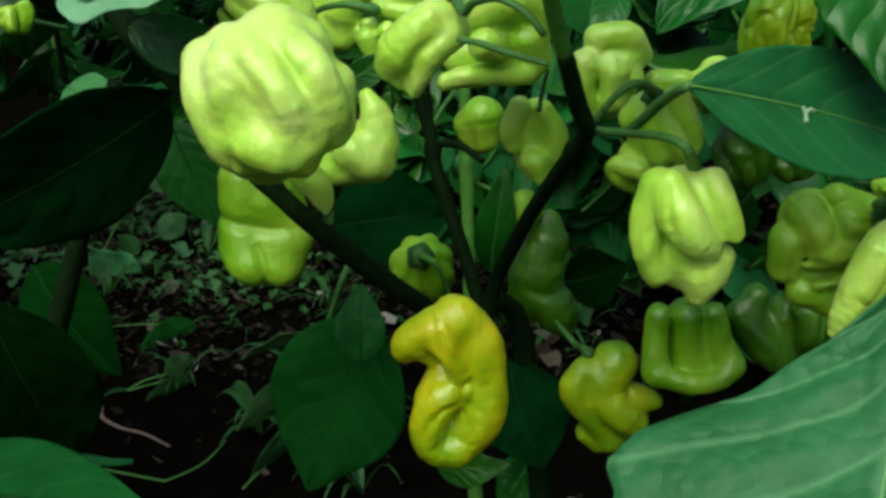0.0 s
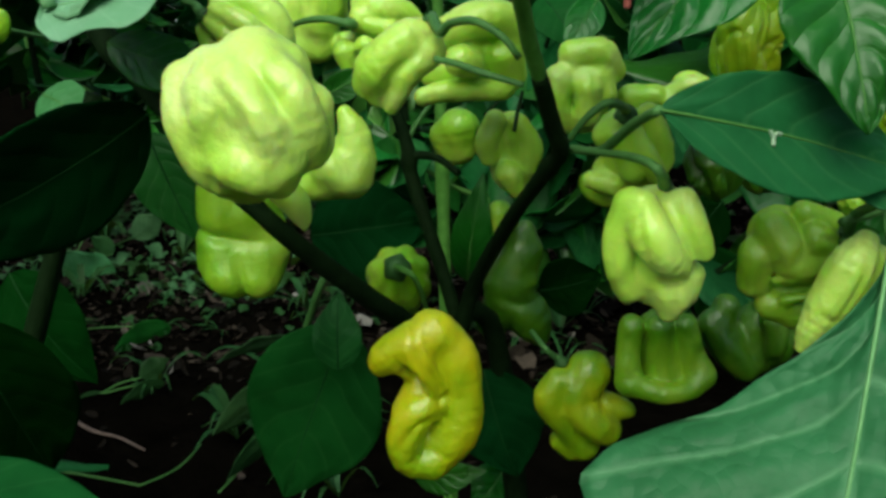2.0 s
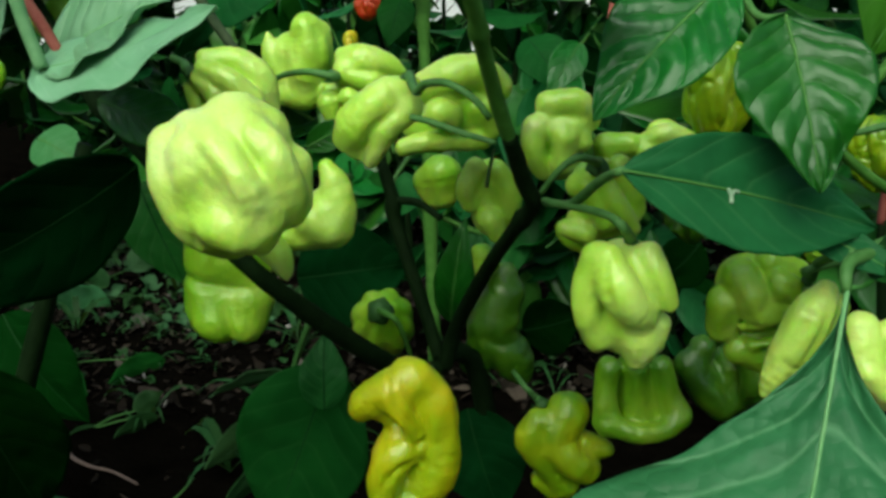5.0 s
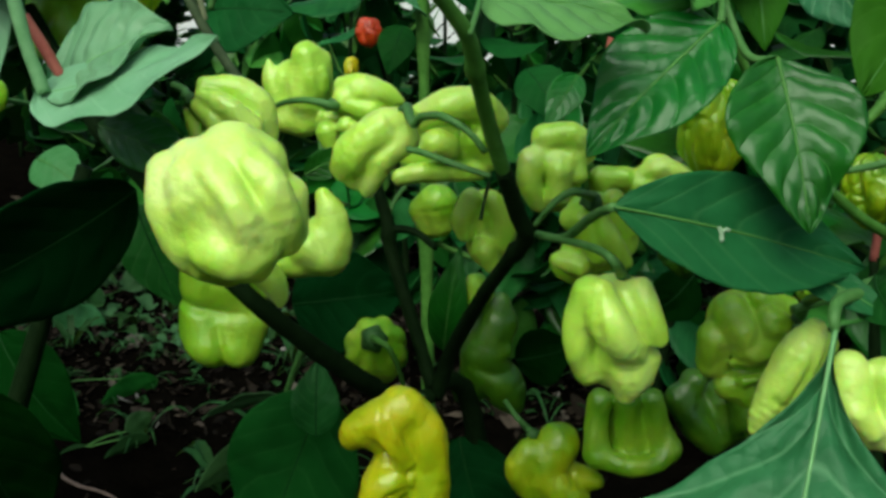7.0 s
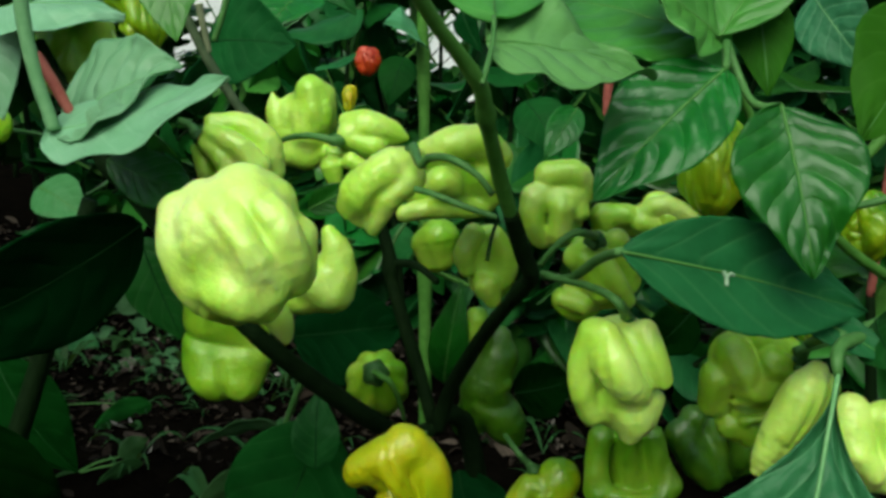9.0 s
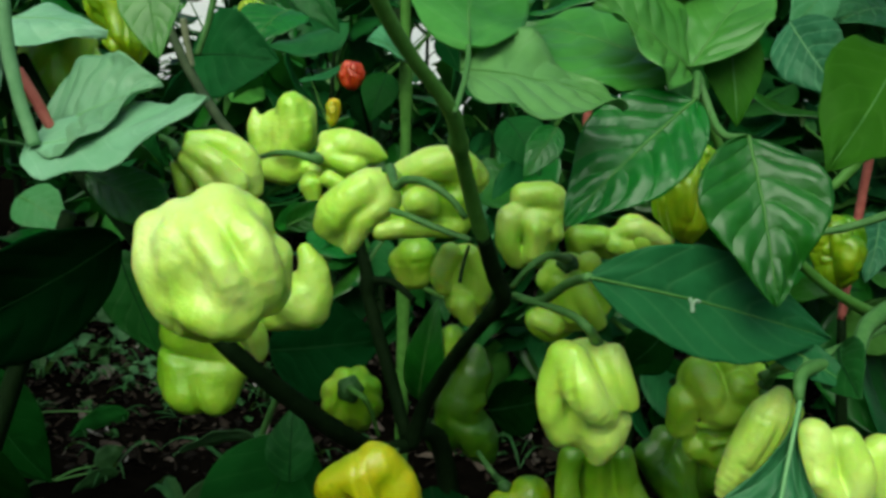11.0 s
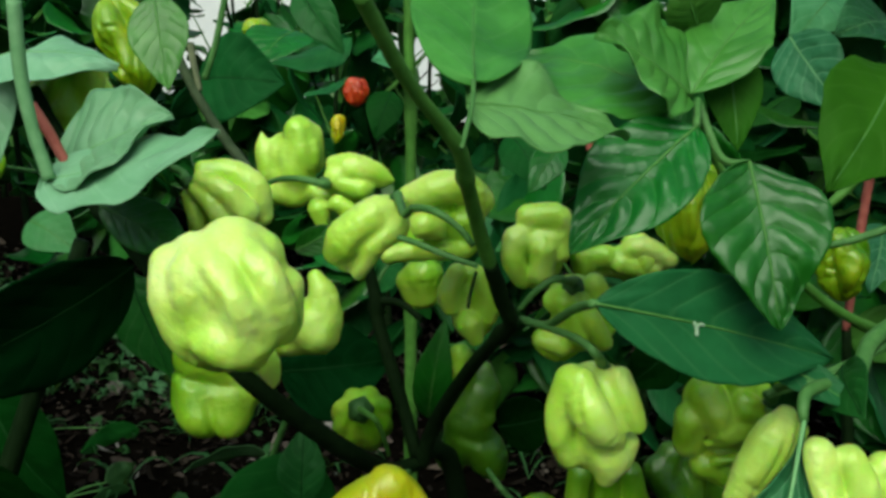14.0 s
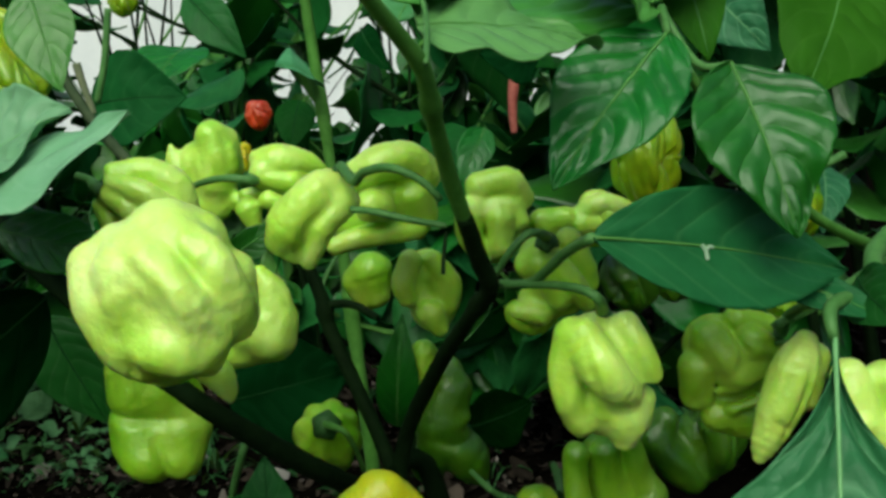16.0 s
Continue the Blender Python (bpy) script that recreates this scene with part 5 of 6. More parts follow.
tube("branch", [(0.2155, 0.3400, 0.4100, 0.00360), (0.1970, 0.3250, 0.4058, 0.00300), (0.1840, 0.3050, 0.4005, 0.00270), (0.1683, 0.2920, 0.4020, 0.00224), (0.1593, 0.2840, 0.4024, 0.00201), (0.1563, 0.2790, 0.3991, 0.00181), (0.1565, 0.2775, 0.3953, 0.00132)], STALK, plant, "green stem that carries the large leaf", n=44, seed=65)
leaf(plant, (0.1765, 0.3000, 0.4055), (0.1732, 0.2750, 0.3975), (0.0043, -0.0029, 0.0073), LEAF_BLUE, fold=0.1, droop=0.08, seed=66)
tube("fruit_stem", [(0.2051, 0.3300, 0.4035, 0.00173), (0.1903, 0.3250, 0.3977, 0.00171), (0.1734, 0.3200, 0.3929, 0.00169), (0.1587, 0.3150, 0.3900, 0.00148)], STALK, plant, seed=67)
leaf(plant, (-0.0813, 0.3380, 0.4531), (-0.0193, 0.3180, 0.4723), (0.0088, -0.0200, -0.0057), LEAF_PALE, fold=0.1, droop=0.03, quilt=0.03, wave=0.12, full=0.72, foot=0.5, ragged=0.1, seed=68)
leaf(plant, (-0.0804, 0.3520, 0.4558), (-0.0401, 0.3450, 0.4751), (-0.0095, 0.0235, 0.0114), LEAF_PALE, fold=0.15, droop=0.04, quilt=0.13, wave=0.1, full=0.72, ragged=0.08, seed=69)
leaf(plant, (-0.0708, 0.3620, 0.4412), (-0.0331, 0.3350, 0.4329), (-0.0032, -0.0035, -0.0085), LEAF_MID, fold=0.18, droop=0.04, quilt=0.06, wave=0.08, seed=70)
leaf(plant, (-0.0665, 0.3850, 0.4143), (-0.1488, 0.3500, 0.3722), (0.0085, 0.0240, -0.0220), LEAF_SHADED, fold=0.1, droop=0.06, seed=71)
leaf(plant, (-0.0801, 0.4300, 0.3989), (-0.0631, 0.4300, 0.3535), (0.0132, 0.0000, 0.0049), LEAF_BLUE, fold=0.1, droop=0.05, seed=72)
leaf(plant, (-0.1374, 0.3700, 0.3433), (-0.1368, 0.4300, 0.2449), (0.0247, 0.0044, 0.0130), LEAF_SHADED, fold=0.1, droop=0.05, seed=73)
leaf(plant, (-0.1967, 0.5500, 0.3006), (-0.1519, 0.5400, 0.2387), (0.0213, 0.0001, 0.0154), LEAF_SHADED, fold=0.1, seed=74)
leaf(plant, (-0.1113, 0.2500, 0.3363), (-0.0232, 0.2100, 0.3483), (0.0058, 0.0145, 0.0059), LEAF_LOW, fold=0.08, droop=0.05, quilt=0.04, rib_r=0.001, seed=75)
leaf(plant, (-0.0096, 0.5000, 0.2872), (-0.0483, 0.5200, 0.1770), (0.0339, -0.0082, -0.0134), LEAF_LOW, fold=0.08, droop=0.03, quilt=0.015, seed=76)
leaf(plant, (0.0599, 0.4700, 0.2746), (0.0759, 0.4600, 0.2225), (0.0223, -0.0039, 0.0076), LEAF_SHADED, fold=0.1, seed=77)
leaf(plant, (-0.0207, 0.4700, 0.3430), (0.0338, 0.4700, 0.3503), (-0.0033, 0.0050, 0.0248), LEAF_SHADED, fold=0.1, seed=78)
leaf(plant, (0.0896, 0.5000, 0.3039), (0.1202, 0.5000, 0.3124), (-0.0043, -0.0000, 0.0157), LEAF_SHADED, fold=0.1, seed=79)
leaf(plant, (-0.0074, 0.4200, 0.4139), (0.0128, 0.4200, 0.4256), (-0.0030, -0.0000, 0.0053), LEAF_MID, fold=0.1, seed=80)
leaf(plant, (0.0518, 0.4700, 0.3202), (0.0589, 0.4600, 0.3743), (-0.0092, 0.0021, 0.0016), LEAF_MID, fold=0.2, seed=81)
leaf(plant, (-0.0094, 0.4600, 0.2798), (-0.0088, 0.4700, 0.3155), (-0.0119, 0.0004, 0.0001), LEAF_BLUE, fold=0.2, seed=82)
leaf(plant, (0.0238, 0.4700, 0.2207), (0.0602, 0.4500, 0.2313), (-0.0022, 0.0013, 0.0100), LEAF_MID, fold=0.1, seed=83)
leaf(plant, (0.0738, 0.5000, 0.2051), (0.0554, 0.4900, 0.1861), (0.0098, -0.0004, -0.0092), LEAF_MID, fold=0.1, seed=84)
leaf(plant, (0.1851, 0.5200, 0.3441), (0.1609, 0.5200, 0.3206), (0.0104, 0.0000, -0.0108), LEAF_SHADED, fold=0.1, seed=85)
leaf(plant, (0.1487, 0.3000, 0.4087), (0.1775, 0.2850, 0.3958), (0.0050, 0.0035, 0.0031), LEAF_BLUE, fold=0.12, droop=0.06, quilt=0.05, wave=0.08, rib_mat=RIB, seed=115)
laid("scar", spotted, [(0.1215, 0.2800, 0.4253), (0.1223, 0.2800, 0.4234), (0.1222, 0.2800, 0.4214)], 0.0006, WHITE_SCAR, "pale insect scar on a leaf")
laid("scar", spotted, [(0.1223, 0.2800, 0.4234), (0.1235, 0.2800, 0.4244), (0.1248, 0.2800, 0.4239)], 0.0005, WHITE_SCAR, "pale insect scar on a leaf")
# the neighbouring plant on one side
side_plant = tagged(empty("habanero_plant", (-0.22, 0.45, 0.005)), "neighbouring habanero plant with drooping pale leaves", "plant")
tube("branch", [(-0.0786, 0.3350, 0.4541, 0.00219), (-0.0833, 0.3350, 0.4712, 0.00217), (-0.0860, 0.3350, 0.4888, 0.00232), (-0.0868, 0.3350, 0.5112, 0.00229)], STALK_PALE, side_plant, seed=86)
tube("branch", [(-0.0765, 0.3450, 0.4587, 0.00169), (-0.0816, 0.3450, 0.4687, 0.00186), (-0.0867, 0.3450, 0.4778, 0.00167)], RED_BARK, side_plant, "pinkish red twig", seed=87)
tube("trunk", [(-0.22, 0.45, -0.01, 0.007), (-0.17, 0.42, 0.2, 0.006), (-0.0966, 0.4200, 0.4165, 0.00327)], STEM_DARK, side_plant)
leaf(side_plant, (-0.1212, 0.3950, 0.4898), (-0.0688, 0.3850, 0.4901), (0.0096, 0.0195, 0.0072), LEAF_PALE, fold=-0.15, droop=0.1, quilt=0.06, wave=0.1, ragged=0.08, full=0.7, seed=88)
leaf(side_plant, (-0.1251, 0.3950, 0.4927), (-0.1148, 0.3850, 0.4521), (0.0123, 0.0012, 0.0043), LEAF_PALE, fold=0.1, droop=0.05, seed=89)
leaf(side_plant, (-0.0586, 0.4000, 0.5164), (-0.0507, 0.3850, 0.4816), (0.0112, 0.0004, 0.0024), LEAF_FRESH, fold=0.1, droop=0.04, quilt=0.03, seed=90)
# plants behind
back_plant = tagged(empty("habanero_plant", (0.03, 0.68, 0.005)), "habanero plant behind with an upright green stem", "plant")
tube("trunk", [(0.05, 0.69, -0.01, 0.006), (0.0421, 0.6850, 0.4117, 0.00385), (0.0398, 0.6850, 0.4798, 0.00377), (0.0375, 0.6800, 0.5449, 0.00330)], STEM_GREEN, back_plant, nodes_at=(0.6, 0.85))
tube("branch", [(-0.0494, 0.5600, 0.4303, 0.00311), (-0.0632, 0.5600, 0.4484, 0.00278), (-0.0768, 0.5600, 0.4707, 0.00275), (-0.0886, 0.5600, 0.4956, 0.00242)], STEM_DULL, back_plant, seed=91)
tube("branch", [(-0.0747, 0.5600, 0.4723, 0.00153), (-0.0773, 0.5600, 0.4842, 0.00183), (-0.0795, 0.5600, 0.4975, 0.00212)], STALK_GREY, back_plant, "pale forked stem", seed=92)
tube("branch", [(-0.0762, 0.5800, 0.4778, 0.00190), (-0.0698, 0.5800, 0.4966, 0.00188), (-0.0635, 0.5800, 0.5242, 0.00187)], STALK, back_plant, seed=93)
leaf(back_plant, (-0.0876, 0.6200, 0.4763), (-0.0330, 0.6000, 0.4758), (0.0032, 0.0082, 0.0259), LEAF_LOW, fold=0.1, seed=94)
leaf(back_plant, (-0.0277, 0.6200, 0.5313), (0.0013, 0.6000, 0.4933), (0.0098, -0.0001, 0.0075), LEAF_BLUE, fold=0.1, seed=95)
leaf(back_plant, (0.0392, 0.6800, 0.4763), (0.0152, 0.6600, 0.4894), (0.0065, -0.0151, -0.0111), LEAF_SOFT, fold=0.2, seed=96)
leaf(back_plant, (0.0147, 0.7500, 0.4649), (0.0284, 0.7400, 0.4292), (0.0111, 0.0010, 0.0040), LEAF_SHADED, fold=0.1, seed=97)
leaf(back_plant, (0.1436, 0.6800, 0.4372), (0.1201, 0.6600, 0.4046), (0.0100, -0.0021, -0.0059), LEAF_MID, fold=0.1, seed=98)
leaf(back_plant, (0.1624, 0.6000, 0.4772), (0.1255, 0.5800, 0.4828), (-0.0016, -0.0015, -0.0157), LEAF_SHADED, fold=0.1, seed=99)
tube("twig", [(0.1763, 0.7000, 0.4889, 0.00310), (0.1711, 0.7000, 0.4695, 0.00390), (0.1674, 0.7000, 0.4499, 0.00314), (0.1669, 0.7000, 0.4303, 0.00237)], RED_BARK, back_plant, "reddish twig", seed=100)
right_plant = tagged(empty("habanero_plant", (0.36, 0.6, 0.005)), "habanero plant with reddish bark beside the bed", "plant")
tube("trunk", [(0.36, 0.6, -0.01, 0.008), (0.3250, 0.5850, 0.2200, 0.00450), (0.3032, 0.5700, 0.3420, 0.00255)], STEM_DARK, right_plant)
tube("branch", [(0.3032, 0.5700, 0.3400, 0.00250), (0.3045, 0.5700, 0.3760, 0.00265), (0.3075, 0.5700, 0.4361, 0.00260), (0.3135, 0.5700, 0.4845, 0.00287)], RED_BARK, right_plant, "reddish stem")
tube("branch", [(0.3064, 0.5600, 0.4533, 0.00507), (0.2857, 0.5500, 0.4284, 0.00314), (0.2685, 0.5500, 0.4118, 0.00189)], STEM_GREEN, right_plant, seed=101)
tube("branch", [(0.2492, 0.5000, 0.4037, 0.00173), (0.2663, 0.5000, 0.4072, 0.00202), (0.2888, 0.5000, 0.4153, 0.00230)], STALK, right_plant, seed=102)
# larger leaves of the plants behind
leaf(back_plant, (-0.1854, 0.6000, 0.3911), (-0.1503, 0.5800, 0.3758), (0.0084, 0.0072, 0.0098), LEAF_SOFT, fold=0.1, seed=103)
leaf(right_plant, (0.2712, 0.6200, 0.5112), (0.2922, 0.5800, 0.4687), (0.0140, -0.0073, 0.0138), LEAF_NEAR, fold=0.1, quilt=0.05, seed=104)
leaf(right_plant, (0.3162, 0.6600, 0.5418), (0.2720, 0.6200, 0.5045), (0.0159, -0.0081, -0.0101), LEAF_SOFT, fold=0.1, quilt=0.05, seed=105)
leaf(right_plant, (0.3467, 0.6400, 0.5180), (0.2905, 0.6000, 0.5119), (0.0120, -0.0145, -0.0154), LEAF_NEAR, fold=0.1, quilt=0.05, seed=106)
leaf(right_plant, (0.3427, 0.6200, 0.3951), (0.3197, 0.5800, 0.3603), (0.0133, -0.0046, -0.0035), LEAF_NEAR, fold=0.1, quilt=0.05, seed=107)
leaf(back_plant, (-0.0380, 0.7000, 0.5063), (-0.0584, 0.6600, 0.4818), (0.0215, -0.0084, -0.0041), LEAF_MID, fold=0.1, seed=108)
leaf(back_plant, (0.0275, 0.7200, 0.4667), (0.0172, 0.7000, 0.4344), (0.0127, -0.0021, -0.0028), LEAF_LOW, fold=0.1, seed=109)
leaf(back_plant, (0.0581, 0.5000, 0.4981), (0.0656, 0.4700, 0.4777), (0.0046, -0.0019, 0.0044), LEAF_SHADED, fold=0.1, seed=110)
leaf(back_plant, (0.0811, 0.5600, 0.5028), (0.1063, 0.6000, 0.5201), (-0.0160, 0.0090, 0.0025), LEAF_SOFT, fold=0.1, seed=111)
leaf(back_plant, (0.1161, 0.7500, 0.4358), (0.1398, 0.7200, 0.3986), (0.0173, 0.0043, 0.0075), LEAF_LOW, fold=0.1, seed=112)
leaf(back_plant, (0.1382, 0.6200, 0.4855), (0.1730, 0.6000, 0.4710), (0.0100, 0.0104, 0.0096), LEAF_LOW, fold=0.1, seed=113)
# dry twig and thin creepers on the soil
tagged(tube("dry_twig", [(-0.3851, 1.0090, 0.0060, 0.00183), (-0.3581, 1.0055, 0.0060, 0.00213), (-0.3414, 0.9885, 0.0060, 0.00239), (-0.3292, 0.9590, 0.0060, 0.00204), (-0.3025, 0.9357, 0.0060, 0.00171), (-0.2759, 0.9229, 0.0060, 0.00141), (-0.2433, 0.8963, 0.0060, 0.00110)], TWIG), "crooked pale dry twig lying on the soil", "twig")
tagged(tube("creeping_stem", [(-0.3320, 0.8378, 0.0200, 0.00103), (-0.3019, 0.8330, 0.0200, 0.00128), (-0.2619, 0.8200, 0.0200, 0.00126), (-0.2215, 0.8054, 0.0200, 0.00099)], STALK), "thin pale green weed stem creeping over the soil", "weed stem")
tagged(tube("creeping_stem", [(-0.2215, 0.8054, 0.0200, 0.00099), (-0.2024, 0.8248, 0.0200, 0.00101), (-0.1919, 0.8452, 0.0200, 0.00103), (-0.1838, 0.8799, 0.0200, 0.00080)], STALK), "thin pale green weed stem creeping over the soil", "weed stem")
tagged(tube("creeping_stem", [(-0.1501, 0.7916, 0.0200, 0.00098), (-0.1341, 0.8407, 0.0200, 0.00103), (-0.1129, 0.8726, 0.0200, 0.00080)], STALK), "thin pale green weed stem creeping over the soil", "weed stem")
tube("fruit_stem", [(-0.0176, 0.5000, 0.3143, 0.00196), (-0.0216, 0.5000, 0.3054, 0.00197), (-0.0295, 0.5100, 0.2837, 0.00175), (-0.0330, 0.5100, 0.2713, 0.00147)], STALK, plant, seed=114)
# broad-leaved weeds on the soil
def broad_weed(foot, label, blades):
    """Low plant: each leaf stands on its own stalk from one foot on the soil."""
    thing = tagged(empty("weed_plant", (*foot, ground_height(*foot))), label, "weed", "weeds on the soil")
    for k, (base, tip, side, mat, wave) in enumerate(blades):
        low = (foot[0], foot[1], ground_height(*foot) - 0.003, 0.0012)
        leaf(thing, base, tip, side, mat, stalk=[low, ((low[0] + base[0]) / 2, (low[1] + base[1]) / 2, base[2] * 0.7, 0.001)], rib=False, fold=0.15, droop=0.08, quilt=0.06, wave=wave, ragged=0.1, ns=20, nw=5, seed=600 + k)
    return thing


broad_weed((-0.520, 1.470), "broad dark green weed on the leaf litter", [((-0.4497, 1.4600, -0.0327), (-0.4979, 1.4200, 0.0461), (0.0287, 0.0100, 0.0198), LEAF_SOFT, 0.10),
    ((-0.4523, 1.5000, 0.0196), (-0.4838, 1.5000, 0.0477), (0.0140, 0.0000, 0.0088), WEED, 0.10),
    ((-0.4510, 1.6000, 0.0935), (-0.4224, 1.6000, 0.1489), (0.0208, 0.0000, -0.0144), WEED_PALE, 0.10),
    ((-0.4500, 1.6000, 0.0170), (-0.4001, 1.6000, 0.0544), (0.0119, 0.0000, -0.0195), WEED_PALE, 0.10)])
broad_weed((-0.490, 1.220), "dim lobed weed leaning over the litter", [((-0.4565, 1.2000, 0.0514), (-0.3560, 1.1200, -0.0203), (0.0290, -0.0000, 0.0166), LEAF_LOW, 0.25),
    ((-0.2914, 1.2000, 0.0156), (-0.3433, 1.1400, 0.0087), (0.0045, 0.0100, 0.0194), LEAF_LOW, 0.20)])
broad_weed((-0.330, 1.030), "small green weed on the soil", [((-0.2535, 1.0200, 0.0207), (-0.2902, 0.9800, 0.0145), (0.0038, 0.0000, 0.0115), WEED, 0.15),
    ((-0.3279, 1.0300, 0.0058), (-0.3475, 1.0000, 0.0061), (0.0012, 0.0050, 0.0049), WEED, 0.15),
    ((-0.2817, 1.0300, 0.0222), (-0.2544, 1.0500, 0.0362), (0.0049, 0.0000, -0.0121), WEED, 0.15)])
broad_weed((-0.100, 0.880), "weed with long arching leaves beside the stems", [((-0.0935, 0.9300, 0.1008), (-0.1674, 0.9000, 0.0944), (0.0060, -0.0150, 0.0143), WEED_PALE, 0.10),
    ((-0.0985, 0.8700, 0.0889), (-0.1535, 0.8000, 0.0707), (-0.0073, -0.0050, 0.0133), WEED, 0.05),
    ((-0.0950, 0.8600, 0.0730), (-0.1351, 0.8000, 0.0831), (-0.0005, -0.0000, 0.0046), WEED, 0.05),
    ((-0.1001, 0.8400, 0.0492), (-0.1397, 0.7800, 0.0382), (-0.0037, -0.0100, 0.0121), WEED, 0.05),
    ((-0.1157, 0.8400, 0.0439), (-0.1352, 0.8200, 0.0773), (-0.0005, -0.0100, 0.0082), WEED, 0.05)])
# grassy weeds near the stems
def grass_tuft(at, blades, label, seed):
    """A loose tuft of long arching leaves from one foot."""
    dice = random.Random(seed)
    thing = tagged(empty("weed_tuft", (at[0], at[1], ground_height(*at))), label, "weed", "weeds on the soil")
    for k, (th, long, wide, lift) in enumerate(blades):
        out, side = Vector((math.cos(radians(th)), math.sin(radians(th)), 0)), Vector((-math.sin(radians(th)), math.cos(radians(th)), 0))
        verts, faces, uvs = [], [], []
        n = 14
        for i in range(n):
            s = i / (n - 1)
            p = out * long * s * (1 - 0.15 * s) + Vector((0, 0, lift * (1.9 * s - 1.5 * s * s)))
            hw = max(0.0004, wide * math.sin(math.pi * (0.06 + 0.93 * s) ** 0.75))
            for v in (-1, 0, 1):
                verts.append(p + side * (hw * v) + Vector((0, 0, 0.35 * hw * abs(v) + 0.002 * dice.random())))
                uvs.append((s, v * 0.5 + 0.5))
        for i in range(n - 1):
            for j in range(2):
                a = i * 3 + j
                faces.append((a, a + 1, a + 4, a + 3))
        part("blade", verts, faces, WEED, thing, uvs=uvs)
    return thing


GRASS = "arching narrow-leaved weed rooted in the dark soil"
dice = random.Random(12)
for k, (x, y, n, size) in enumerate((
        (-0.10, 0.90, 9, 0.10), (-0.16, 0.93, 6, 0.08), (-0.12, 1.03, 7, 0.09), (-0.27, 1.05, 6, 0.06), (-0.05, 0.82, 6, 0.07), (-0.13, 1.28, 8, 0.07),
        (0.20, 1.20, 8, 0.07), (0.26, 1.05, 7, 0.06), (-0.45, 1.35, 9, 0.07), (-0.50, 1.62, 10, 0.09), (-0.36, 1.55, 9, 0.08), (0.08, 0.95, 6, 0.06))):
    grass_tuft((x, y), [(dice.uniform(0, 360), size * dice.uniform(0.7, 1.3), size * dice.uniform(0.035, 0.075), size * dice.uniform(0.5, 1.0)) for _ in range(n)], GRASS, 500 + k)

# ---- dense planting further back and round the bed ----
def leaf_patterns():
    made = []
    for k in range(6):
        L = 0.075 + 0.012 * (k % 3)
        v, f, uv, _ = blade_mesh((0, 0, 0), (0, L, -0.012), (L * 0.30, 0, 0), fold=0.15, droop=0.10, quilt=0.06, wave=0.08, seed=200 + k, ns=14, nw=4)
        # LEAF_LOW blades carry the shade of the plants behind in their colour.
        mat = (LEAF_MID, LEAF_LOW, LEAF_BLUE, LEAF_FRESH, LEAF_LOW, LEAF_MID)[k]
        ob = part("leaf_pattern", v, f, mat, uvs=uv)
        made.append(ob.data)
        bpy.data.objects.remove(ob)
    return made


PATTERNS = leaf_patterns()


# Slopes of the camera's sight line to the red pepper.
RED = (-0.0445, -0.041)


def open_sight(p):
    """Leaf-free camera sight lines, fitted to show the pale wall and red pepper."""
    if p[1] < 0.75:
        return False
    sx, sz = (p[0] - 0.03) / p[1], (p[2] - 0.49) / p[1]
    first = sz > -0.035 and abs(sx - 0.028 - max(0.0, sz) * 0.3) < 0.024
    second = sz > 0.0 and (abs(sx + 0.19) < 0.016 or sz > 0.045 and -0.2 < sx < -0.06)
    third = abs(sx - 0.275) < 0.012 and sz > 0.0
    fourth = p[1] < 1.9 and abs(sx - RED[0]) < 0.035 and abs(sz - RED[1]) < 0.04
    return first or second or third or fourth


def bush(at, height, spread, leaves, label, seed, dry=0.0):
    dice = random.Random(seed)
    thing = tagged(empty("pepper_bush", (at[0], at[1], 0.003)), label, "plant", "pepper plants round the bed")
    twigs = []
    lean = Vector((dice.uniform(-0.1, 0.1), dice.uniform(-0.05, 0.05), 0))
    trunk = [(lean.x * u * height, lean.y * u * height, u * height * 0.8 - 0.01, 0.007 * (1.15 - u)) for u in (0, 0.3, 0.65, 1)]
    tv, tf = tube_mesh(trunk, n=16, seg=7, seed=seed)
    part("trunk", tv, tf, STEM_DARK, thing)
    for k in range(6):
        u = 0.25 + 0.7 * k / 5
        a0 = Vector(spline(trunk, 11)[int(u * 10)][:3])
        th = k * 2.4 + dice.uniform(-0.5, 0.5)
        end = a0 + Vector((math.cos(th) * spread, math.sin(th) * spread, height * dice.uniform(0.12, 0.32)))
        mid = (a0 + end) / 2 + Vector((0, 0, -0.02))
        tv, tf = tube_mesh([(*a0, 0.004), (*mid, 0.0032), (*end, 0.0015)], n=12, seg=6, seed=seed + k)
        part("branch", tv, tf, STEM_GREEN if k % 2 else STEM_DARK, thing)
        twigs.append((a0, mid, end))
    for k in range(leaves):
        a0, mid, end = twigs[k % len(twigs)]
        u = dice.uniform(0.15, 1.0)
        p = (1 - u) ** 2 * a0 + 2 * u * (1 - u) * mid + u * u * end
        p = p + Vector((dice.uniform(-0.03, 0.03), dice.uniform(-0.03, 0.03), dice.uniform(-0.03, 0.02)))
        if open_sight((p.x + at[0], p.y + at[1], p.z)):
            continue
        s = dice.uniform(0.8, 1.5)
        ob = new("leaf", PATTERNS[dice.randrange(6)])
        ob.parent = thing
        ob.matrix_basis = Matrix.LocRotScale(p, Euler((radians(dice.uniform(-75, 10)), radians(dice.uniform(-25, 25)), dice.uniform(0, 6.28))), (s, s, s))
    return thing


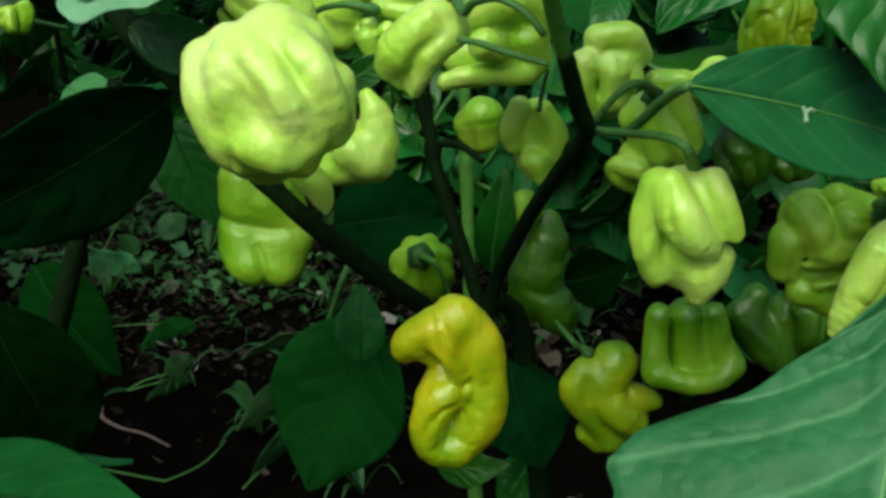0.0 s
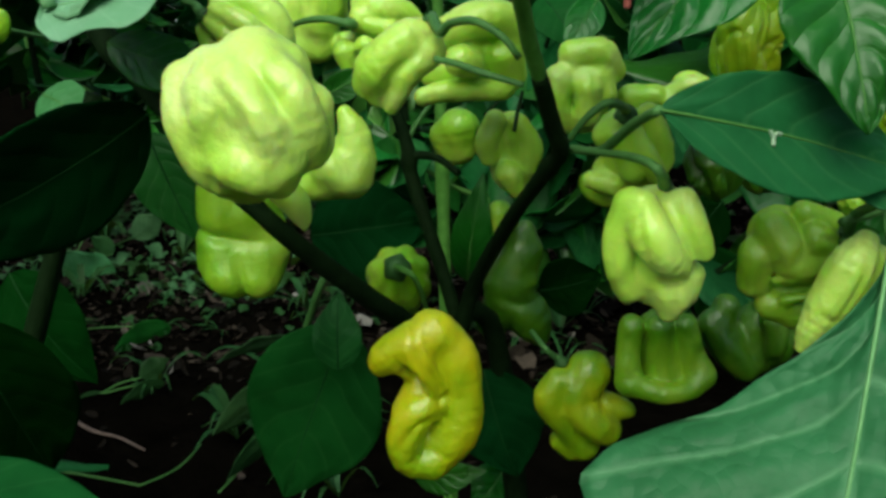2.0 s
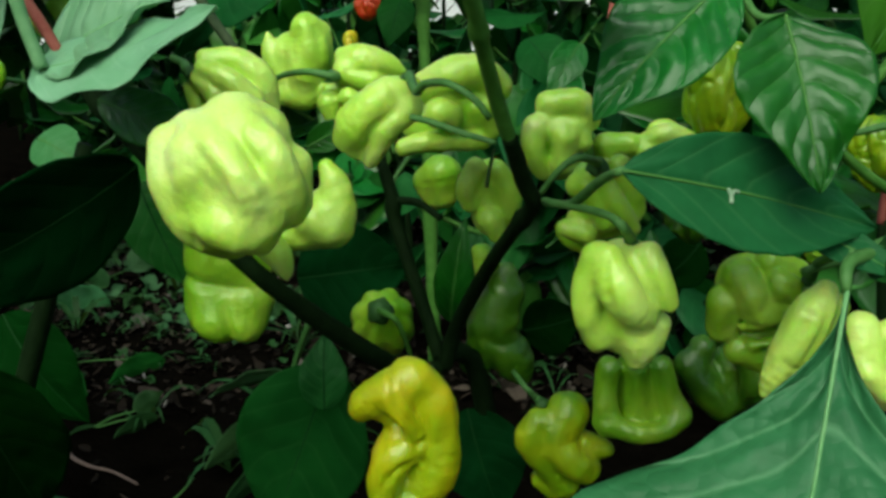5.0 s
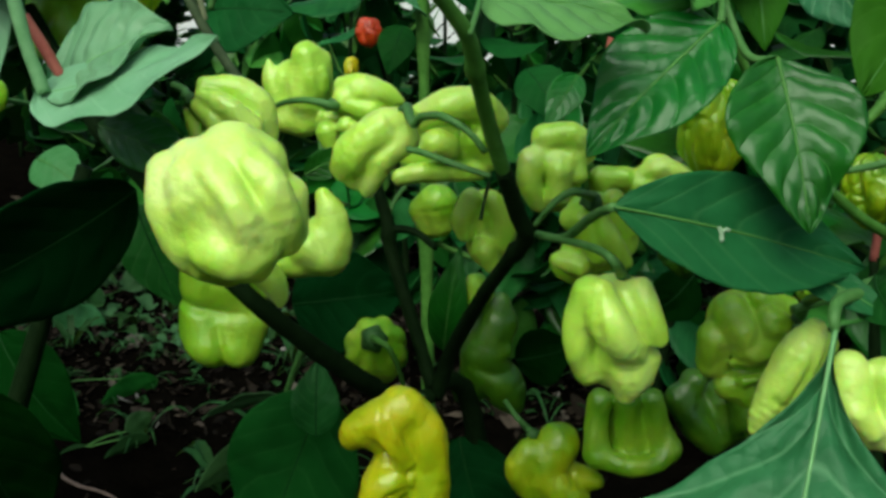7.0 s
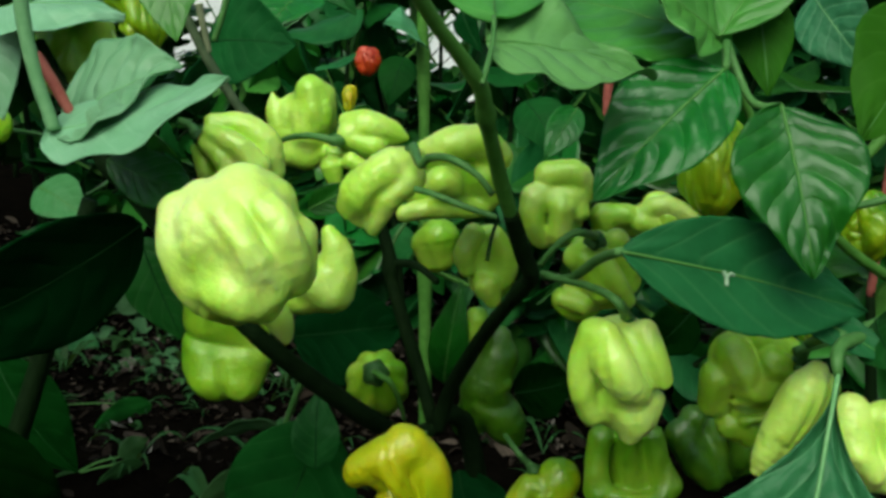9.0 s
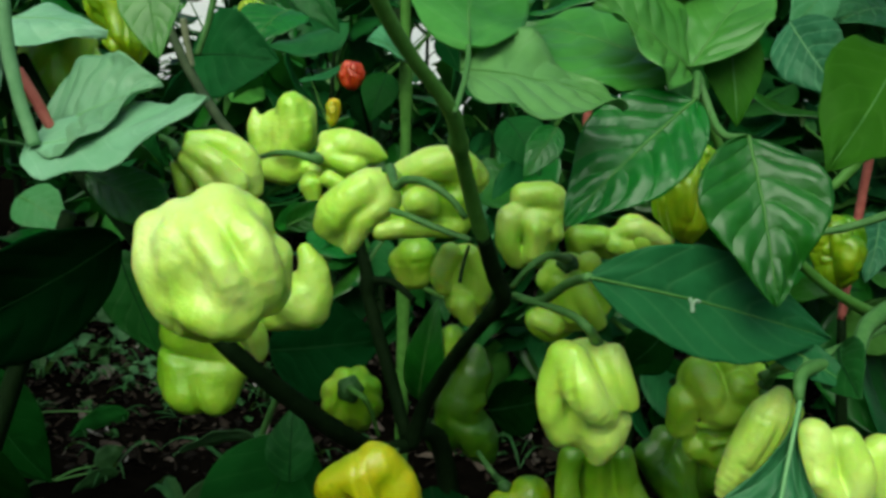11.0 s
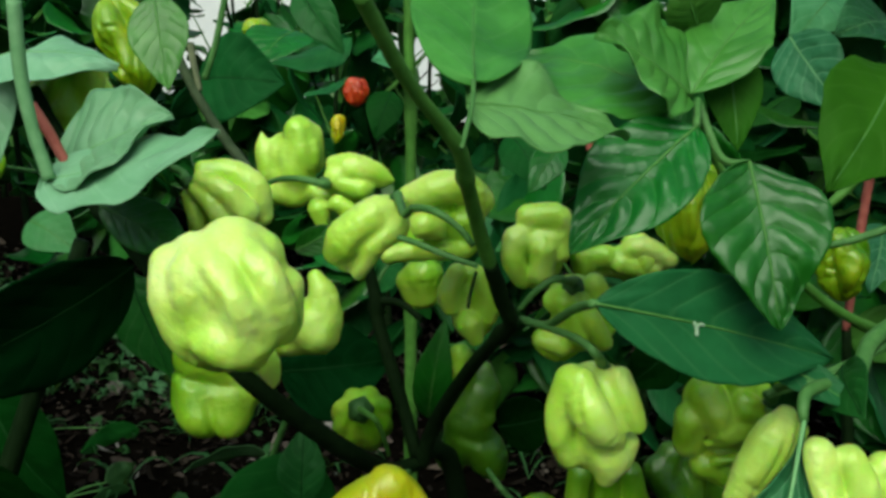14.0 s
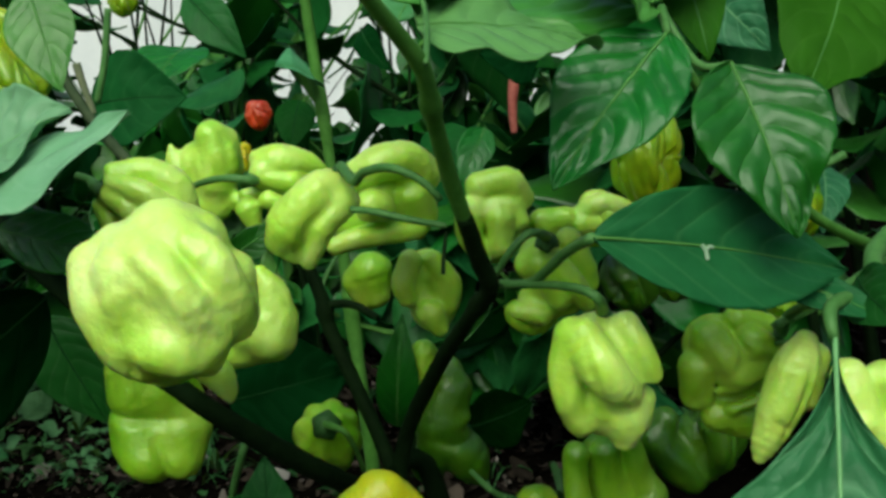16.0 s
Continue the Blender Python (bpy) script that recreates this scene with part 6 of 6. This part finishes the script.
LABEL = "leafy dark green pepper bush in the shade behind the bed"
ROW_A = ((-0.78, 1.0, 0.85, 0.22, 110), (-0.2, 1.7, 0.9, 0.22, 110), (0.28, 1.0, 0.80, 0.20, 120), (0.58, 0.92, 0.9, 0.22, 120), (0.02, 1.6, 0.85, 0.24, 110),
         (-0.55, 1.6, 1.0, 0.25, 110), (0.55, 1.5, 1.0, 0.25, 110), (0.30, 1.9, 1.1, 0.26, 110), (-0.28, 2.1, 1.1, 0.26, 110))
ROW_B = ((-0.95, 2.0, 1.2, 0.3, 110), (0.44, 1.22, 0.85, 0.2, 110), (0.12, 1.22, 0.7, 0.18, 80), (-0.1, 1.75, 0.9, 0.22, 100), (0.75, 1.25, 0.95, 0.22, 110),
         (-0.8, 1.35, 0.95, 0.22, 110), (0.95, 2.0, 1.2, 0.3, 110), (0.65, 2.5, 1.3, 0.3, 110), (0.1, 2.6, 1.2, 0.3, 110))
ROW_C = ((-0.65, 2.7, 1.3, 0.3, 110), (-0.1, 3.2, 1.4, 0.35, 120), (0.5, 3.3, 1.4, 0.35, 120), (-0.5, 2.2, 1.2, 0.28, 130), (-0.78, 2.35, 1.2, 0.28, 130),
         (-0.34, 2.5, 1.2, 0.28, 130), (-0.74, 2.55, 0.62, 0.26, 140), (-0.6, 2.05, 0.75, 0.26, 150), (-0.08, 2.15, 0.75, 0.24, 140))
ROW_D = ((0.27, 2.3, 0.75, 0.26, 150), (0.2, 2.0, 0.9, 0.24, 120), (-0.12, 2.3, 1.15, 0.26, 120), (-0.36, 2.9, 1.2, 0.3, 120), (0.0, 2.9, 1.2, 0.3, 120),
         (1.2, 3.0, 1.4, 0.35, 120), (-1.2, 3.1, 1.4, 0.35, 120))
for k, (x, y, h, spread, n) in enumerate(ROW_A + ROW_B + ROW_C + ROW_D):
    bush((x, y), h, spread, n, LABEL, 300 + k)
LABEL = "low leafy bush in front of the pale wall"
for k in range(13):
    bush((-3.0 + 0.5 * k + 0.12 * (k % 2), 3.9 + 0.3 * (k % 3)), 0.68, 0.32, 90, LABEL, 380 + k)
# Unseen row added behind the camera to cut low sky light on the fruit.
LABEL = "unseen leafy bush added behind the camera to block low sky light"
for k, (x, h) in enumerate(((-1.1, 1.2), (-0.62, 1.25), (-0.2, 1.15), (0.22, 1.2), (0.66, 1.25), (1.1, 1.2))):
    bush((x, -0.75 - 0.06 * (k % 2)), h, 0.26, 80, LABEL, 420 + k)
# Unseen bushes added out of view to shade the soil and block side light.
LABEL = "unseen leafy bush added beside the bed to shade the soil"
for k, (x, y, h, spread, n) in enumerate((
        (-0.55, 0.42, 0.85, 0.2, 90), (-0.46, 0.66, 0.8, 0.2, 100), (-0.95, 0.8, 1.0, 0.25, 90), (0.55, 0.48, 0.9, 0.2, 90), (0.98, 0.8, 1.0, 0.25, 90), (-0.8, 0.0, 1.0, 0.24, 90), (0.8, 0.05, 1.0, 0.24, 90))):
    bush((x, y), h, spread, n, LABEL, 340 + k)


# ---- weeds on the soil ----
def weeds(count, x0, x1, y0, y1, small, large, seed, thin=(0.15, 0.5)):
    """Small seedlings: narrow arching leaves in loose tufts."""
    dice = random.Random(seed)
    verts, faces, uvs = [], [], []
    for _ in range(count):
        cx, cy = dice.uniform(x0, x1), dice.uniform(y0, y1)
        size = dice.uniform(small, large)
        aim = dice.uniform(0, 6.28)
        for _ in range(dice.randrange(2, 5)):
            th = aim + dice.uniform(-1.3, 1.3)
            long, wide = size * dice.uniform(0.7, 1.4), size * dice.uniform(*thin)
            lift = dice.uniform(0.3, 1.0)
            out, side = Vector((math.cos(th), math.sin(th), 0)), Vector((-math.sin(th), math.cos(th), 0))
            k = len(verts)
            for i in range(6):
                s = i / 5
                at = Vector((cx, cy, ground_height(cx, cy))) + out * long * s + Vector((0, 0, long * (lift * 1.6 * s - lift * 1.3 * s * s)))
                hw = wide * math.sin(math.pi * (0.08 + 0.9 * s) ** 0.8)
                for v in (-1, 0, 1):
                    verts.append(at + side * hw * v + Vector((0, 0, abs(v) * hw * 0.4)))
                    uvs.append((s, v * 0.5 + 0.5))
            for i in range(5):
                for j in range(2):
                    a = k + i * 3 + j
                    faces.append((a, a + 1, a + 4, a + 3))
    return verts, faces, uvs


wv, wf, wuv = weeds(420, -0.9, 0.7, 1.1, 2.2, 0.005, 0.016, 77)
tagged(part("weeds", wv, wf, WEED, uvs=wuv), "small green weeds and seedlings on the dark soil", "weeds", kind="stuff")
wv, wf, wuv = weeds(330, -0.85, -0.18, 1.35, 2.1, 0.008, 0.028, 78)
tagged(part("weeds", wv, wf, WEED_PALE, uvs=wuv), "weeds with the light between the plants put into their pale green", "weeds", kind="stuff")

wv, wf, wuv = weeds(110, -0.75, 0.35, 0.95, 1.75, 0.02, 0.05, 79, (0.02, 0.05))
tagged(part("grass", wv, wf, WEED, uvs=wuv), "thin wispy grass blades over the dark soil", "grass", kind="stuff")
wv, wf, wuv = weeds(24, -0.75, -0.12, 1.3, 1.9, 0.02, 0.045, 80, (0.2, 0.4))
tagged(part("weeds", wv, wf, WEED, uvs=wuv), "broader dark green weeds among the leaf litter", "weeds", kind="stuff")
